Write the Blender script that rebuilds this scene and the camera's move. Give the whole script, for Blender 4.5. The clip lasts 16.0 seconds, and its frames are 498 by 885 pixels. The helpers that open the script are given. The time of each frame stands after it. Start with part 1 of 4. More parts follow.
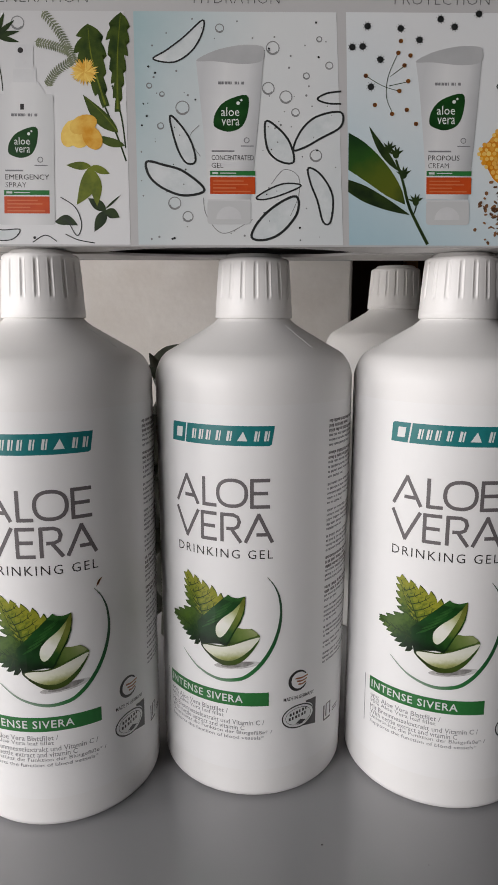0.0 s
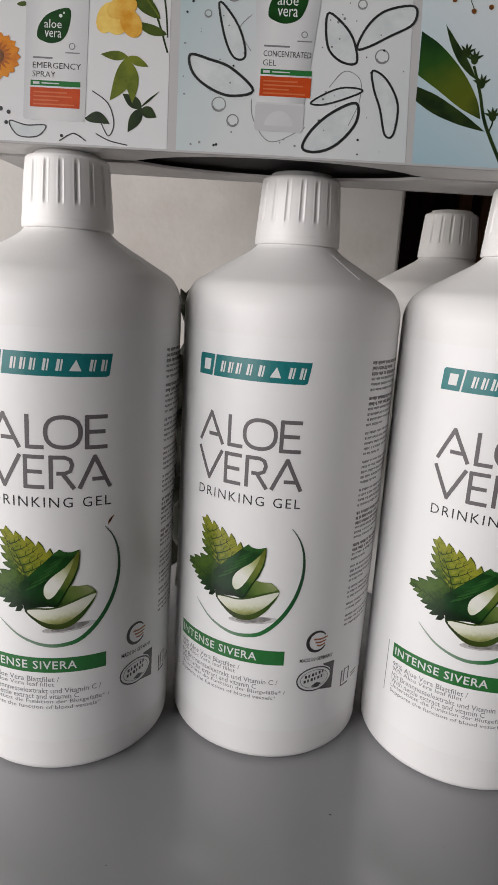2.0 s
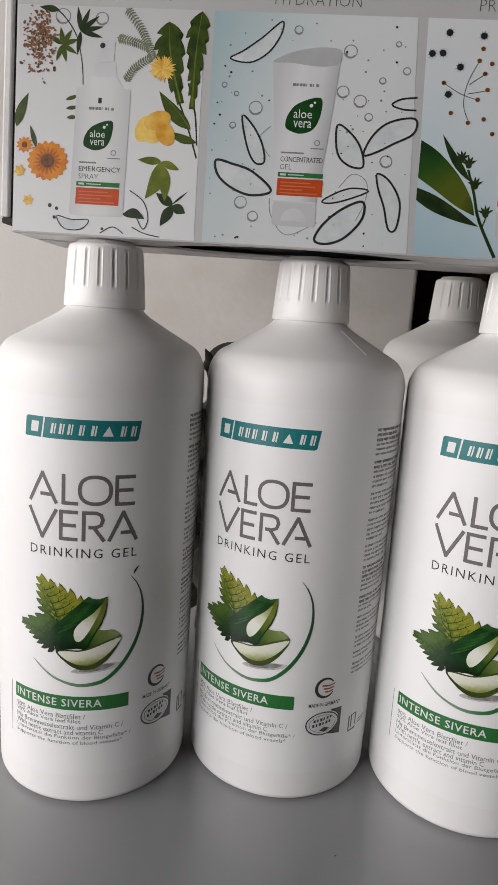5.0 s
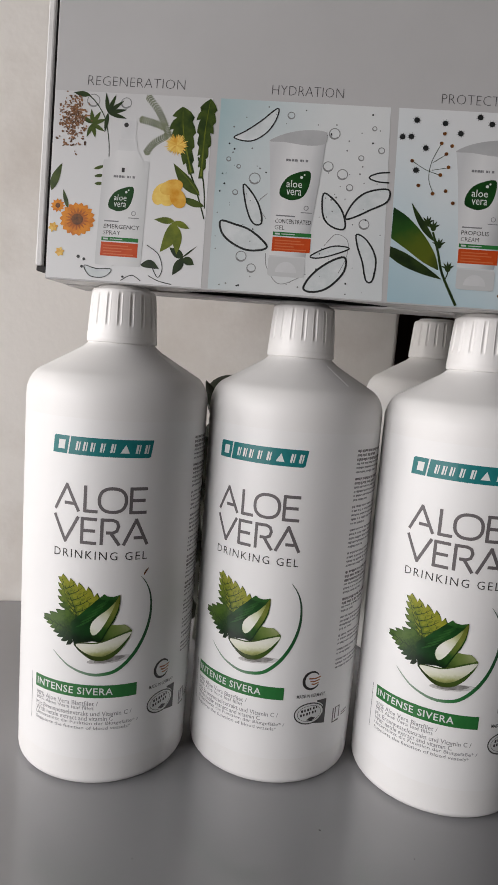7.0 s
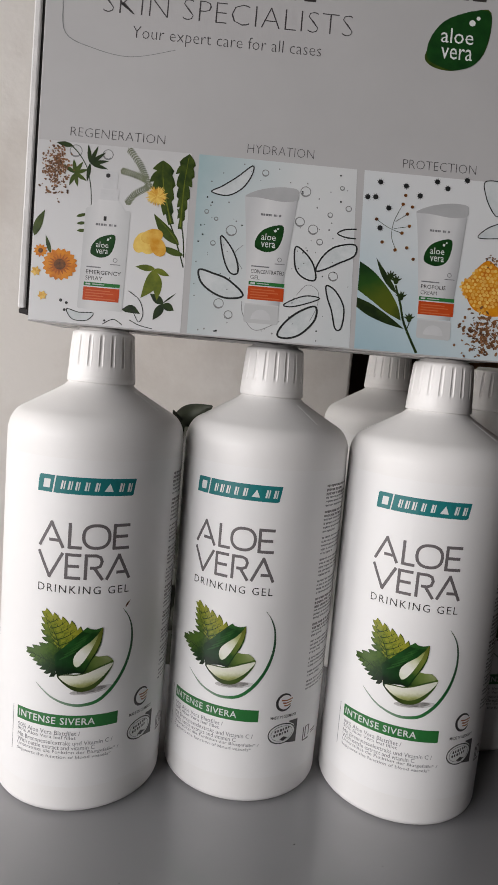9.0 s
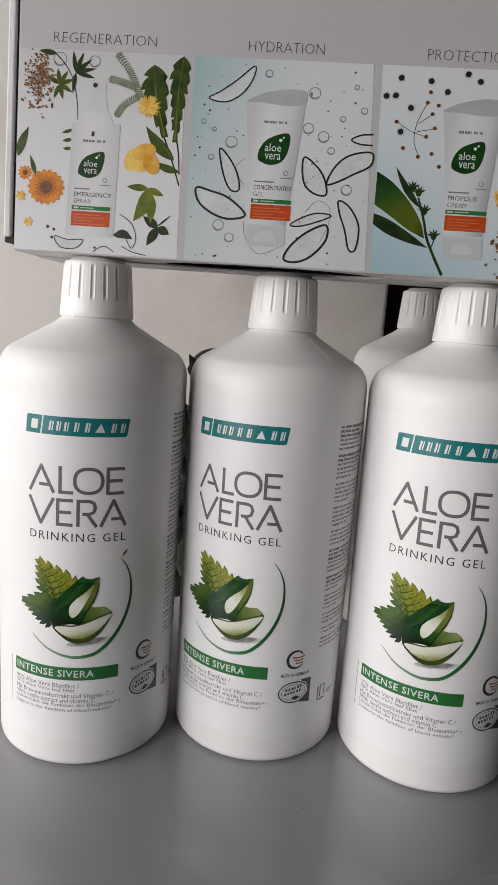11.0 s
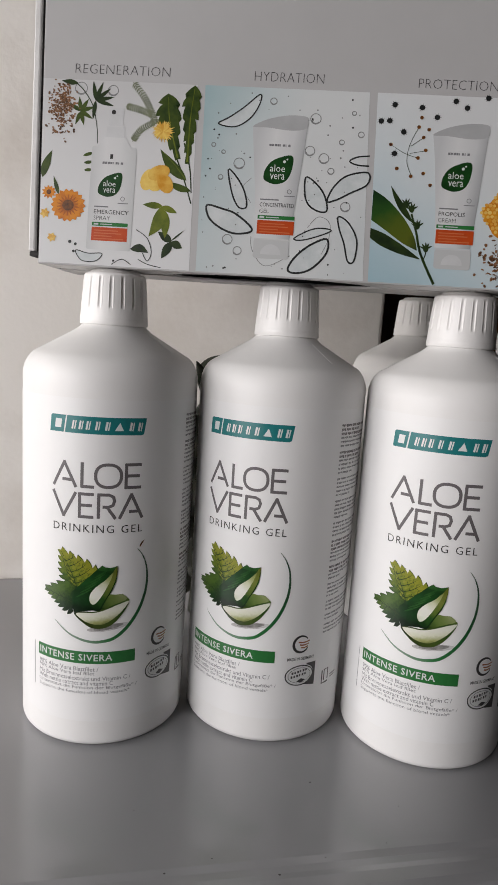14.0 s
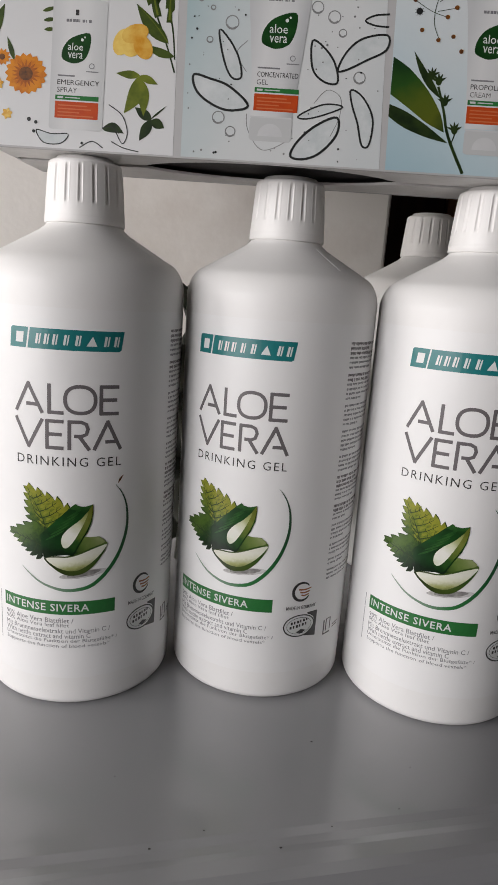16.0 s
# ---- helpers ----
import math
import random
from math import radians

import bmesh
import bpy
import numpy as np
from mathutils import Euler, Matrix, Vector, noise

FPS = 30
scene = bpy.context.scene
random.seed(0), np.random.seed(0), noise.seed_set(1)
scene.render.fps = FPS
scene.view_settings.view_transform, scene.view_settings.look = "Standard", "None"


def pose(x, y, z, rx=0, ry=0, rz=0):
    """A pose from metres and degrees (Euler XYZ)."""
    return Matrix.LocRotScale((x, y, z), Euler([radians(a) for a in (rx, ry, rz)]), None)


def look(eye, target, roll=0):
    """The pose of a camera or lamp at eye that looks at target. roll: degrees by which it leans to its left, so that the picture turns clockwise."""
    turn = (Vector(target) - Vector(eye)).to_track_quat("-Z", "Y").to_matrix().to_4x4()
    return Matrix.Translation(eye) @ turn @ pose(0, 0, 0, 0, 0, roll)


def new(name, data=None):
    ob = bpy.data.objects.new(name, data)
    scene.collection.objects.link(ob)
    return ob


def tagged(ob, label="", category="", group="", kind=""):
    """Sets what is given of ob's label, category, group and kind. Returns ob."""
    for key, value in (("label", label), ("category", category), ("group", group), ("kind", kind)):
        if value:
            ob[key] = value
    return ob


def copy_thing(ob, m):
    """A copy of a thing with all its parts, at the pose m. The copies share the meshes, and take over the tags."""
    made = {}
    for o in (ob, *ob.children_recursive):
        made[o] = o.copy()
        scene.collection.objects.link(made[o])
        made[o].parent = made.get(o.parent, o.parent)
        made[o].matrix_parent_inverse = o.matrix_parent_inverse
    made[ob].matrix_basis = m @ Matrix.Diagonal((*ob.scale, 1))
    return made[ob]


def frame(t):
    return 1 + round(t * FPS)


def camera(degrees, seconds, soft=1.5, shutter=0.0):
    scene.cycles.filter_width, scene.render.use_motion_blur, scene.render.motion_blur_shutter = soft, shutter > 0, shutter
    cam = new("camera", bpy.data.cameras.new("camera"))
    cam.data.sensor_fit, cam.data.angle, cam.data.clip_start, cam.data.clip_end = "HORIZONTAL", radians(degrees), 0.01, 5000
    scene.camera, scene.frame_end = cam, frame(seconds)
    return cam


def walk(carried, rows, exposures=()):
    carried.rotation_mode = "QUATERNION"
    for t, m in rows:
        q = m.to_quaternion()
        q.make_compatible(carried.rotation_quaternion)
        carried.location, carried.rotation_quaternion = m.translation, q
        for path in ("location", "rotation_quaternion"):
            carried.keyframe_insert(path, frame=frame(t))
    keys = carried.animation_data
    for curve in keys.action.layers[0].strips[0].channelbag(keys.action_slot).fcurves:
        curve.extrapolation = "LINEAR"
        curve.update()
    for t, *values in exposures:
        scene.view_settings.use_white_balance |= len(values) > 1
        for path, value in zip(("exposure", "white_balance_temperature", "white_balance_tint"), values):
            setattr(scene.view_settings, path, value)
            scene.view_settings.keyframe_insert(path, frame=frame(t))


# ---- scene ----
cam = camera(42.3, 16.0, soft=1.2)
METRES, EYE, TILT, LEAN, TURN = 0.3917, 0.2136, 0.0, 0.0, 0.0
ROWS = [
    (0.0, -0.0074, 0.0001, -0.0002, -0.54, -10.90, -0.10),
    (0.5, -0.0109, 0.0369, -0.0244, 2.18, -12.84, -0.46),
    (1.0, -0.0303, 0.0342, -0.0181, 1.24, -12.57, -0.82),
    (1.5, -0.0074, 0.0451, -0.0326, 1.21, -13.27, -1.32),
    (2.0, -0.0118, 0.0522, -0.0389, 2.51, -14.01, -3.47),
    (2.5, -0.0550, 0.0774, -0.0357, -2.90, -14.15, -3.81),
    (3.0, -0.0265, 0.0847, -0.0337, -1.37, -13.83, -4.18),
    (3.5, -0.0108, 0.0245, 0.0037, 4.72, -12.57, -5.12),
    (3.7, -0.0030, 0.0141, 0.0010, 4.76, -11.98, -4.72),
    (5.8, -0.0017, -0.0253, 0.0014, 4.51, -10.21, -3.46),
    (6.0, -0.0021, -0.0583, 0.0044, 4.18, -8.83, -3.39),
    (6.5, 0.0145, -0.1293, 0.0180, 4.06, -6.52, -3.34),
    (7.0, 0.0020, -0.1057, 0.0013, 4.31, -7.98, -4.48),
    (7.5, 0.0141, -0.0732, -0.0045, 3.67, -8.48, -4.63),
    (8.0, 0.0232, -0.0839, 0.0104, 4.74, -8.33, -5.33),
    (8.5, 0.0369, -0.0983, 0.0174, 3.30, -7.71, -4.65),
    (9.0, -0.0432, -0.1475, 0.0414, -0.85, -6.95, -5.04),
    (9.2, -0.0722, -0.1616, 0.0375, -1.90, -7.06, -5.29),
    (11.3, 0.0236, -0.0760, 0.0045, 4.17, -10.72, -3.87),
    (11.5, 0.0182, -0.0880, 0.0034, 3.87, -10.18, -4.02),
    (12.0, 0.0121, -0.1230, 0.0071, 2.70, -8.95, -4.04),
    (12.5, 0.0063, -0.1469, 0.0227, 1.74, -7.85, -3.61),
    (13.0, 0.0021, -0.1568, 0.0155, 0.84, -8.05, -3.85),
    (13.5, 0.0028, -0.1495, 0.0050, 2.57, -9.34, -3.87),
    (14.0, 0.0109, -0.1413, -0.0007, 3.63, -9.51, -3.68),
    (14.3, 0.0069, -0.1321, -0.0162, 2.92, -9.99, -3.69),
    (14.5, -0.0049, -0.1327, -0.0193, 2.32, -9.93, -4.23),
    (15.0, 0.0018, -0.1028, -0.0345, 1.83, -11.51, -3.53),
    (15.5, -0.0027, -0.0617, -0.0428, 2.21, -12.69, -3.92),
    (16.0, -0.0020, -0.0420, -0.0549, 2.39, -13.56, -3.95),
]
walk(cam, [(t, pose(0, -0.3171, EYE, TILT, LEAN, TURN) @ pose(METRES * x, METRES * y, METRES * z, 90 + pitch, roll, yaw)) for t, x, y, z, yaw, pitch, roll in ROWS])

# ---- light ----
world = bpy.data.worlds.new("world")
scene.world = world
world.use_nodes = True
wn = world.node_tree.nodes
sky = wn.new("ShaderNodeTexSky")
sky.sky_type = "NISHITA"
sky.sun_disc = False
sky.sun_elevation = radians(32)
sky.sun_rotation = radians(-60)
wn["Background"].inputs["Strength"].default_value = 0.05
world.node_tree.links.new(sky.outputs[0], wn["Background"].inputs["Color"])

window_light = new("window_daylight", bpy.data.lights.new("window_daylight", "AREA"))
window_light.data.shape = "RECTANGLE"
window_light.data.size, window_light.data.size_y = 1.08, 0.86
window_light.data.energy = 22.3
window_light.data.color = (1.0, 0.966, 0.972)
window_light.matrix_world = look((-1.17, -1.24, 0.40), (0.0, -0.06, 0.12))
# added fill lamp that brightens the wall and bottles at the back
side_fill = new("side_fill_light", bpy.data.lights.new("side_fill_light", "AREA"))
side_fill.data.shape = "RECTANGLE"
side_fill.data.size, side_fill.data.size_y = 0.36, 0.60
side_fill.data.energy = 6.0
side_fill.data.color = (1.0, 0.955, 0.93)
side_fill.matrix_world = look((-1.17, -0.40, 0.36), (0.05, 0.10, 0.20))
scene.view_settings.exposure = 0.0


# ---- materials ----
def material(name, colour, rough=0.5, colour2=None, scale=40.0, amount=1.0, bump=0.0, bump_scale=400.0, coords="Object",
             metal=0.0, coat=0.0, spec=0.5, low=0.35, high=0.65, rough_var=0.0, island=0.0, stretch=(1, 1, 1)):
    m = bpy.data.materials.new(name)
    m.use_nodes = True
    n, l = m.node_tree.nodes, m.node_tree.links
    b = n["Principled BSDF"]
    b.inputs["Roughness"].default_value = rough
    b.inputs["Metallic"].default_value = metal
    b.inputs["Coat Weight"].default_value = coat
    b.inputs["Coat Roughness"].default_value = 0.12
    b.inputs["Specular IOR Level"].default_value = spec
    b.inputs["Base Color"].default_value = (*colour, 1)
    tc = n.new("ShaderNodeTexCoord")
    mp = n.new("ShaderNodeMapping")
    mp.inputs["Scale"].default_value = stretch
    l.new(tc.outputs[coords], mp.inputs["Vector"])
    if colour2 is not None:
        big = n.new("ShaderNodeTexNoise")
        big.inputs["Scale"].default_value = scale
        big.inputs["Detail"].default_value = 6
        big.inputs["Roughness"].default_value = 0.6
        l.new(mp.outputs[0], big.inputs["Vector"])
        ramp = n.new("ShaderNodeMapRange")
        ramp.inputs["From Min"].default_value, ramp.inputs["From Max"].default_value = low, high
        ramp.inputs["To Max"].default_value = amount
        l.new(big.outputs[0], ramp.inputs["Value"])
        mix = n.new("ShaderNodeMix")
        mix.data_type = "RGBA"
        mix.inputs["A"].default_value, mix.inputs["B"].default_value = (*colour, 1), (*colour2, 1)
        fac = ramp.outputs[0]
        if island:
            geo = n.new("ShaderNodeNewGeometry")
            add = n.new("ShaderNodeMath")
            add.operation = "MULTIPLY_ADD"
            l.new(geo.outputs["Random Per Island"], add.inputs[0])
            add.inputs[1].default_value = island
            l.new(fac, add.inputs[2])
            add.use_clamp = True
            fac = add.outputs[0]
        l.new(fac, mix.inputs["Factor"])
        l.new(mix.outputs["Result"], b.inputs["Base Color"])
        if rough_var:
            rr = n.new("ShaderNodeMapRange")
            rr.inputs["To Min"].default_value, rr.inputs["To Max"].default_value = rough - rough_var, rough + rough_var
            l.new(big.outputs[0], rr.inputs["Value"])
            l.new(rr.outputs[0], b.inputs["Roughness"])
    if bump:
        fine = n.new("ShaderNodeTexNoise")
        fine.inputs["Scale"].default_value = bump_scale
        fine.inputs["Detail"].default_value = 4
        l.new(mp.outputs[0], fine.inputs["Vector"])
        bp = n.new("ShaderNodeBump")
        bp.inputs["Strength"].default_value = bump
        bp.inputs["Distance"].default_value = 0.001
        l.new(fine.outputs[0], bp.inputs["Height"])
        l.new(bp.outputs[0], b.inputs["Normal"])
    return m


def gradient(name, stops, start, end, rough=0.35, noise_amount=0.12, scale=30.0, coat=0.0):
    """Printed ink that runs through colour stops from one place of the print to another (print places in decimetres)."""
    m = bpy.data.materials.new(name)
    m.use_nodes = True
    n, l = m.node_tree.nodes, m.node_tree.links
    b = n["Principled BSDF"]
    b.inputs["Roughness"].default_value = rough
    b.inputs["Coat Weight"].default_value = coat
    tc = n.new("ShaderNodeTexCoord")
    s, e = Vector((*start, 0)) / 100, Vector((*end, 0)) / 100
    sub = n.new("ShaderNodeVectorMath")
    sub.operation = "SUBTRACT"
    l.new(tc.outputs["UV"], sub.inputs[0])
    sub.inputs[1].default_value = s
    dot = n.new("ShaderNodeVectorMath")
    dot.operation = "DOT_PRODUCT"
    l.new(sub.outputs[0], dot.inputs[0])
    dot.inputs[1].default_value = (e - s) / (e - s).length_squared
    nz = n.new("ShaderNodeTexNoise")
    nz.inputs["Scale"].default_value = scale
    nz.inputs["Detail"].default_value = 5
    l.new(tc.outputs["UV"], nz.inputs["Vector"])
    add = n.new("ShaderNodeMath")
    add.operation = "MULTIPLY_ADD"
    l.new(nz.outputs[0], add.inputs[0])
    add.inputs[1].default_value = noise_amount * 2
    l.new(dot.outputs["Value"], add.inputs[2])
    off = n.new("ShaderNodeMath")
    off.operation = "SUBTRACT"
    l.new(add.outputs[0], off.inputs[0])
    off.inputs[1].default_value = noise_amount
    ramp = n.new("ShaderNodeValToRGB")
    l.new(off.outputs[0], ramp.inputs[0])
    el = ramp.color_ramp.elements
    for i, c in enumerate(stops):
        p = i / (len(stops) - 1)
        if i == 0:
            it = el[0]
        elif i == len(stops) - 1:
            it = el[-1]
        else:
            it = el.new(p)
        it.position, it.color = p, (*c, 1)
    l.new(ramp.outputs[0], b.inputs["Base Color"])
    return m


WHITE_PLASTIC = material("white_bottle_plastic", (0.82, 0.81, 0.80), 0.45, (0.78, 0.77, 0.755), 25, 0.7, 0.025, 700, rough_var=0.04)
CAP_PLASTIC = material("white_cap_plastic", (0.82, 0.805, 0.79), 0.43, (0.78, 0.765, 0.75), 60, 0.6, 0.02, 1500, rough_var=0.04)
LABEL_FILM = material("label_film", (0.83, 0.825, 0.82), 0.42, (0.80, 0.795, 0.79), 18, 0.6, 0.03, 500, coat=0.04, rough_var=0.04)
TEAL = material("teal_ink", (0.012, 0.16, 0.165), 0.28, (0.02, 0.20, 0.205), 30, 0.6, coords="UV")
WHITE_INK = material("white_ink", (0.70, 0.71, 0.70), 0.35)
GREY_INK = material("grey_ink", (0.125, 0.112, 0.116), 0.5, (0.155, 0.142, 0.145), 60, 0.6, coords="UV")
DARK_INK = material("dark_ink", (0.035, 0.032, 0.032), 0.35)
SMALL_INK = material("small_grey_ink", (0.19, 0.19, 0.20), 0.35)
GREEN_INK = material("green_ink", (0.022, 0.145, 0.035), 0.28, (0.03, 0.18, 0.045), 30, 0.6, coords="UV")
LEAF_GREEN = material("dark_leaf_ink", (0.005, 0.036, 0.007), 0.3, (0.011, 0.066, 0.011), 18, 0.8, coords="UV")
ORANGE_INK = material("orange_ink", (0.46, 0.055, 0.010), 0.32, (0.53, 0.08, 0.014), 20, 0.6, coords="UV")
BROWN_INK = material("copper_ink", (0.33, 0.12, 0.05), 0.35)
PALE_ORANGE = material("pale_orange_ink", (0.56, 0.15, 0.06), 0.35)
HEAD_INK = material("heading_ink", (0.055, 0.05, 0.052), 0.45, (0.075, 0.07, 0.07), 40, 0.6, coords="UV")
PETAL_DARK = material("dark_petal_print", (0.24, 0.05, 0.004), 0.38, (0.40, 0.11, 0.008), 24, 1.0, coords="UV", island=0.3)
LINE_INK = material("line_ink", (0.008, 0.009, 0.009), 0.4, (0.035, 0.038, 0.038), 40, 0.7, coords="UV")
FAINT_INK = material("faint_line_ink", (0.17, 0.175, 0.175), 0.4, (0.32, 0.32, 0.32), 30, 0.6, coords="UV")
NETTLE = gradient("nettle_ink", [(0.006, 0.020, 0.004), (0.04, 0.085, 0.008), (0.15, 0.19, 0.014), (0.27, 0.27, 0.025), (0.16, 0.19, 0.016)], (5, 85), (20, 103), 0.3, 0.30, 60)
NETTLE_DARK = gradient("nettle_dark_ink", [(0.003, 0.010, 0.003), (0.009, 0.038, 0.007), (0.06, 0.115, 0.013), (0.03, 0.07, 0.010)], (12, 74), (0, 89), 0.3, 0.28, 60)
NETTLE_PALE = material("nettle_pale_ink", (0.06, 0.10, 0.008), 0.3, (0.24, 0.25, 0.025), 26, 1.0, coords="UV", island=0.5)
NETTLE_VEIN = material("nettle_vein_ink", (0.010, 0.028, 0.005), 0.3, (0.03, 0.06, 0.01), 40, 0.8, coords="UV")
ALOE_SKIN = gradient("aloe_skin_ink", [(0.003, 0.014, 0.004), (0.006, 0.040, 0.008), (0.004, 0.026, 0.005), (0.010, 0.066, 0.011), (0.006, 0.036, 0.007), (0.022, 0.075, 0.014)], (22, 76), (22, 99), 0.28, 0.16, 26)
ALOE_RIM = gradient("aloe_rim_ink", [(0.010, 0.022, 0.004), (0.035, 0.055, 0.008), (0.05, 0.085, 0.014), (0.03, 0.075, 0.014), (0.10, 0.16, 0.03)], (14, 66), (40, 84), 0.28, 0.2, 30)
CUT_OLIVE = gradient("cut_olive_ink", [(0.004, 0.026, 0.004), (0.02, 0.075, 0.012), (0.10, 0.15, 0.025), (0.17, 0.20, 0.04), (0.12, 0.14, 0.02)], (23, 76), (33, 95), 0.28, 0.2, 40)
SLICE_GEL = gradient("slice_gel_ink", [(0.07, 0.09, 0.015), (0.32, 0.34, 0.13), (0.64, 0.65, 0.50), (0.72, 0.72, 0.63), (0.70, 0.71, 0.60)], (25, 66.4), (23, 76), 0.28, 0.12, 60)
ALOE_STREAK = material("aloe_streak_ink", (0.012, 0.062, 0.012), 0.28, (0.03, 0.11, 0.022), 30, 1.0, coords="UV")
SLICE_BACK = gradient("slice_back_ink", [(0.02, 0.05, 0.008), (0.09, 0.15, 0.03), (0.16, 0.22, 0.06), (0.26, 0.31, 0.13)], (27, 76), (36, 83), 0.28, 0.2, 30)
SHADE_GREY = material("dark_grey_ink", (0.16, 0.155, 0.15), 0.3, (0.34, 0.33, 0.32), 30, 1.0, coords="UV")
GEL = gradient("aloe_gel_ink", [(0.46, 0.52, 0.30), (0.74, 0.75, 0.66), (0.77, 0.77, 0.70), (0.60, 0.62, 0.44), (0.34, 0.37, 0.14), (0.18, 0.21, 0.05)], (20.5, 77.5), (31, 95.5), 0.28, 0.10, 35)
SOFT_GREY = material("soft_grey_ink", (0.40, 0.39, 0.38), 0.3, (0.66, 0.655, 0.65), 25, 1.0, coords="UV")
SWOOSH = gradient("swoosh_ink", [(0.30, 0.36, 0.31), (0.03, 0.17, 0.05), (0.015, 0.10, 0.03), (0.04, 0.07, 0.05)], (3, 62), (52, 98), 0.3, 0.05, 20)
CARD = material("white_card", (0.465, 0.46, 0.46), 0.5, (0.43, 0.425, 0.425), 14, 0.8, 0.02, 1200, rough_var=0.04)
CARD_EDGE = material("white_card_edge", (0.72, 0.71, 0.70), 0.6, (0.58, 0.57, 0.56), 60, 0.7, 0.2, 700)
# near-black colour that stands for shade in the box's recesses
CARD_SHADE = material("card_recess_shade", (0.022, 0.02, 0.02), 0.8, (0.04, 0.036, 0.034), 40, 0.7, 0.2, 500)
# white ground with the light's fall-off toward the box top put into the colour
PANEL_WHITE_SHADED = gradient("white_picture_ground", [(0.66, 0.665, 0.668), (0.655, 0.657, 0.66), (0.62, 0.622, 0.625), (0.535, 0.535, 0.536)], (-86, 0), (-86, 90), 0.36, 0.06, 3)
PANEL_BLUE = gradient("pale_blue_picture_ground", [(0.33, 0.45, 0.47), (0.50, 0.565, 0.575), (0.61, 0.63, 0.63), (0.63, 0.645, 0.645), (0.57, 0.60, 0.605)], (-52, 60), (36, 30), 0.34, 0.10, 4)
PANEL_SKY = gradient("blue_white_picture_ground", [(0.317, 0.466, 0.528), (0.466, 0.581, 0.625), (0.598, 0.651, 0.669), (0.651, 0.664, 0.669)], (36, 2), (84, 66), 0.34, 0.10, 4)
TUBE = gradient("tube_print", [(0.516, 0.525, 0.533), (0.662, 0.666, 0.666), (0.60, 0.605, 0.61), (0.33, 0.34, 0.35)], (-21, 45), (5, 42), 0.34, 0.03, 10)
TUBE_B = gradient("cream_tube_print", [(0.533, 0.542, 0.550), (0.662, 0.666, 0.666), (0.58, 0.585, 0.59), (0.27, 0.28, 0.29)], (66, 45), (91, 42), 0.34, 0.03, 10)
SPRAY = gradient("spray_print", [(0.533, 0.542, 0.546), (0.654, 0.654, 0.654), (0.628, 0.632, 0.632), (0.516, 0.525, 0.525)], (-100, 40), (-77, 40), 0.34, 0.03, 10)
CRIMP = material("tube_crimp_print", (0.38, 0.385, 0.39), 0.36, (0.43, 0.435, 0.44), 6, 1.0, coords="UV")
PALE_GREY = material("pale_grey_print", (0.54, 0.545, 0.55), 0.36, (0.60, 0.605, 0.61), 7, 1.0, coords="UV")
HERB = material("herb_green_print", (0.010, 0.028, 0.004), 0.35, (0.055, 0.085, 0.010), 16, 1.0, coords="UV", island=0.25)
HERB_DARK = material("dark_herb_print", (0.005, 0.014, 0.005), 0.35, (0.024, 0.044, 0.009), 16, 1.0, coords="UV", island=0.2)
OLIVE = material("olive_leaf_print", (0.055, 0.085, 0.006), 0.35, (0.15, 0.18, 0.016), 14, 1.0, coords="UV", island=0.2)
SPRIG = material("grey_sprig_print", (0.10, 0.12, 0.07), 0.4, (0.22, 0.24, 0.15), 20, 1.0, coords="UV")
YELLOW = material("yellow_petal_print", (0.56, 0.23, 0.004), 0.35, (0.78, 0.56, 0.14), 12, 0.7, coords="UV", island=0.7)
MARIGOLD = material("orange_petal_print", (0.42, 0.09, 0.004), 0.35, (0.64, 0.23, 0.010), 22, 1.0, coords="UV", island=0.35)
UMBER = material("dark_flower_centre_print", (0.06, 0.02, 0.008), 0.4, (0.20, 0.07, 0.01), 40, 1.0, coords="UV")
CRUMB = material("resin_crumb_print", (0.016, 0.006, 0.004), 0.4, (0.40, 0.19, 0.08), 40, 0.3, coords="UV", island=0.5)
HONEY = material("honeycomb_print", (0.50, 0.14, 0.004), 0.35, (0.68, 0.28, 0.01), 18, 1.0, coords="UV")
HONEY_CELL = material("honey_cell_print", (0.62, 0.24, 0.008), 0.3, (0.80, 0.56, 0.16), 20, 0.3, coords="UV", island=0.8)
POD_FILL = material("aloe_pod_print", (0.516, 0.559, 0.563), 0.34, (0.619, 0.645, 0.649), 12, 1.0, coords="UV")
LEAF_BIG = gradient("broad_leaf_print", [(0.004, 0.014, 0.005), (0.008, 0.035, 0.008), (0.02, 0.07, 0.010), (0.075, 0.105, 0.010), (0.09, 0.11, 0.010), (0.012, 0.035, 0.008)], (40, 50), (58, 14), 0.34, 0.12, 14)
TABLE_TOP = material("grey_white_laminate", (0.285, 0.285, 0.296), 0.22, (0.26, 0.26, 0.271), 5, 0.8, 0.03, 300, low=0.2, high=0.8, spec=0.9, coat=0.5)
PLASTER = material("stained_white_plaster", (0.80, 0.765, 0.72), 0.75, (0.54, 0.48, 0.42), 7, 0.65, 0.25, 160, low=0.50, high=0.72)
ROOM_PAINT = material("room_paint", (0.13, 0.124, 0.118), 0.85, (0.105, 0.10, 0.095), 3, 0.8, 0.2, 120)
FLOOR_WOOD = material("brown_floor_boards", (0.16, 0.09, 0.05), 0.5, (0.10, 0.055, 0.03), 6, 1.0, 0.1, 60, stretch=(1, 12, 1))
DARK_WOOD = material("dark_brown_wood", (0.045, 0.018, 0.010), 0.5, (0.022, 0.009, 0.005), 9, 1.0, 0.1, 80, stretch=(14, 14, 1))
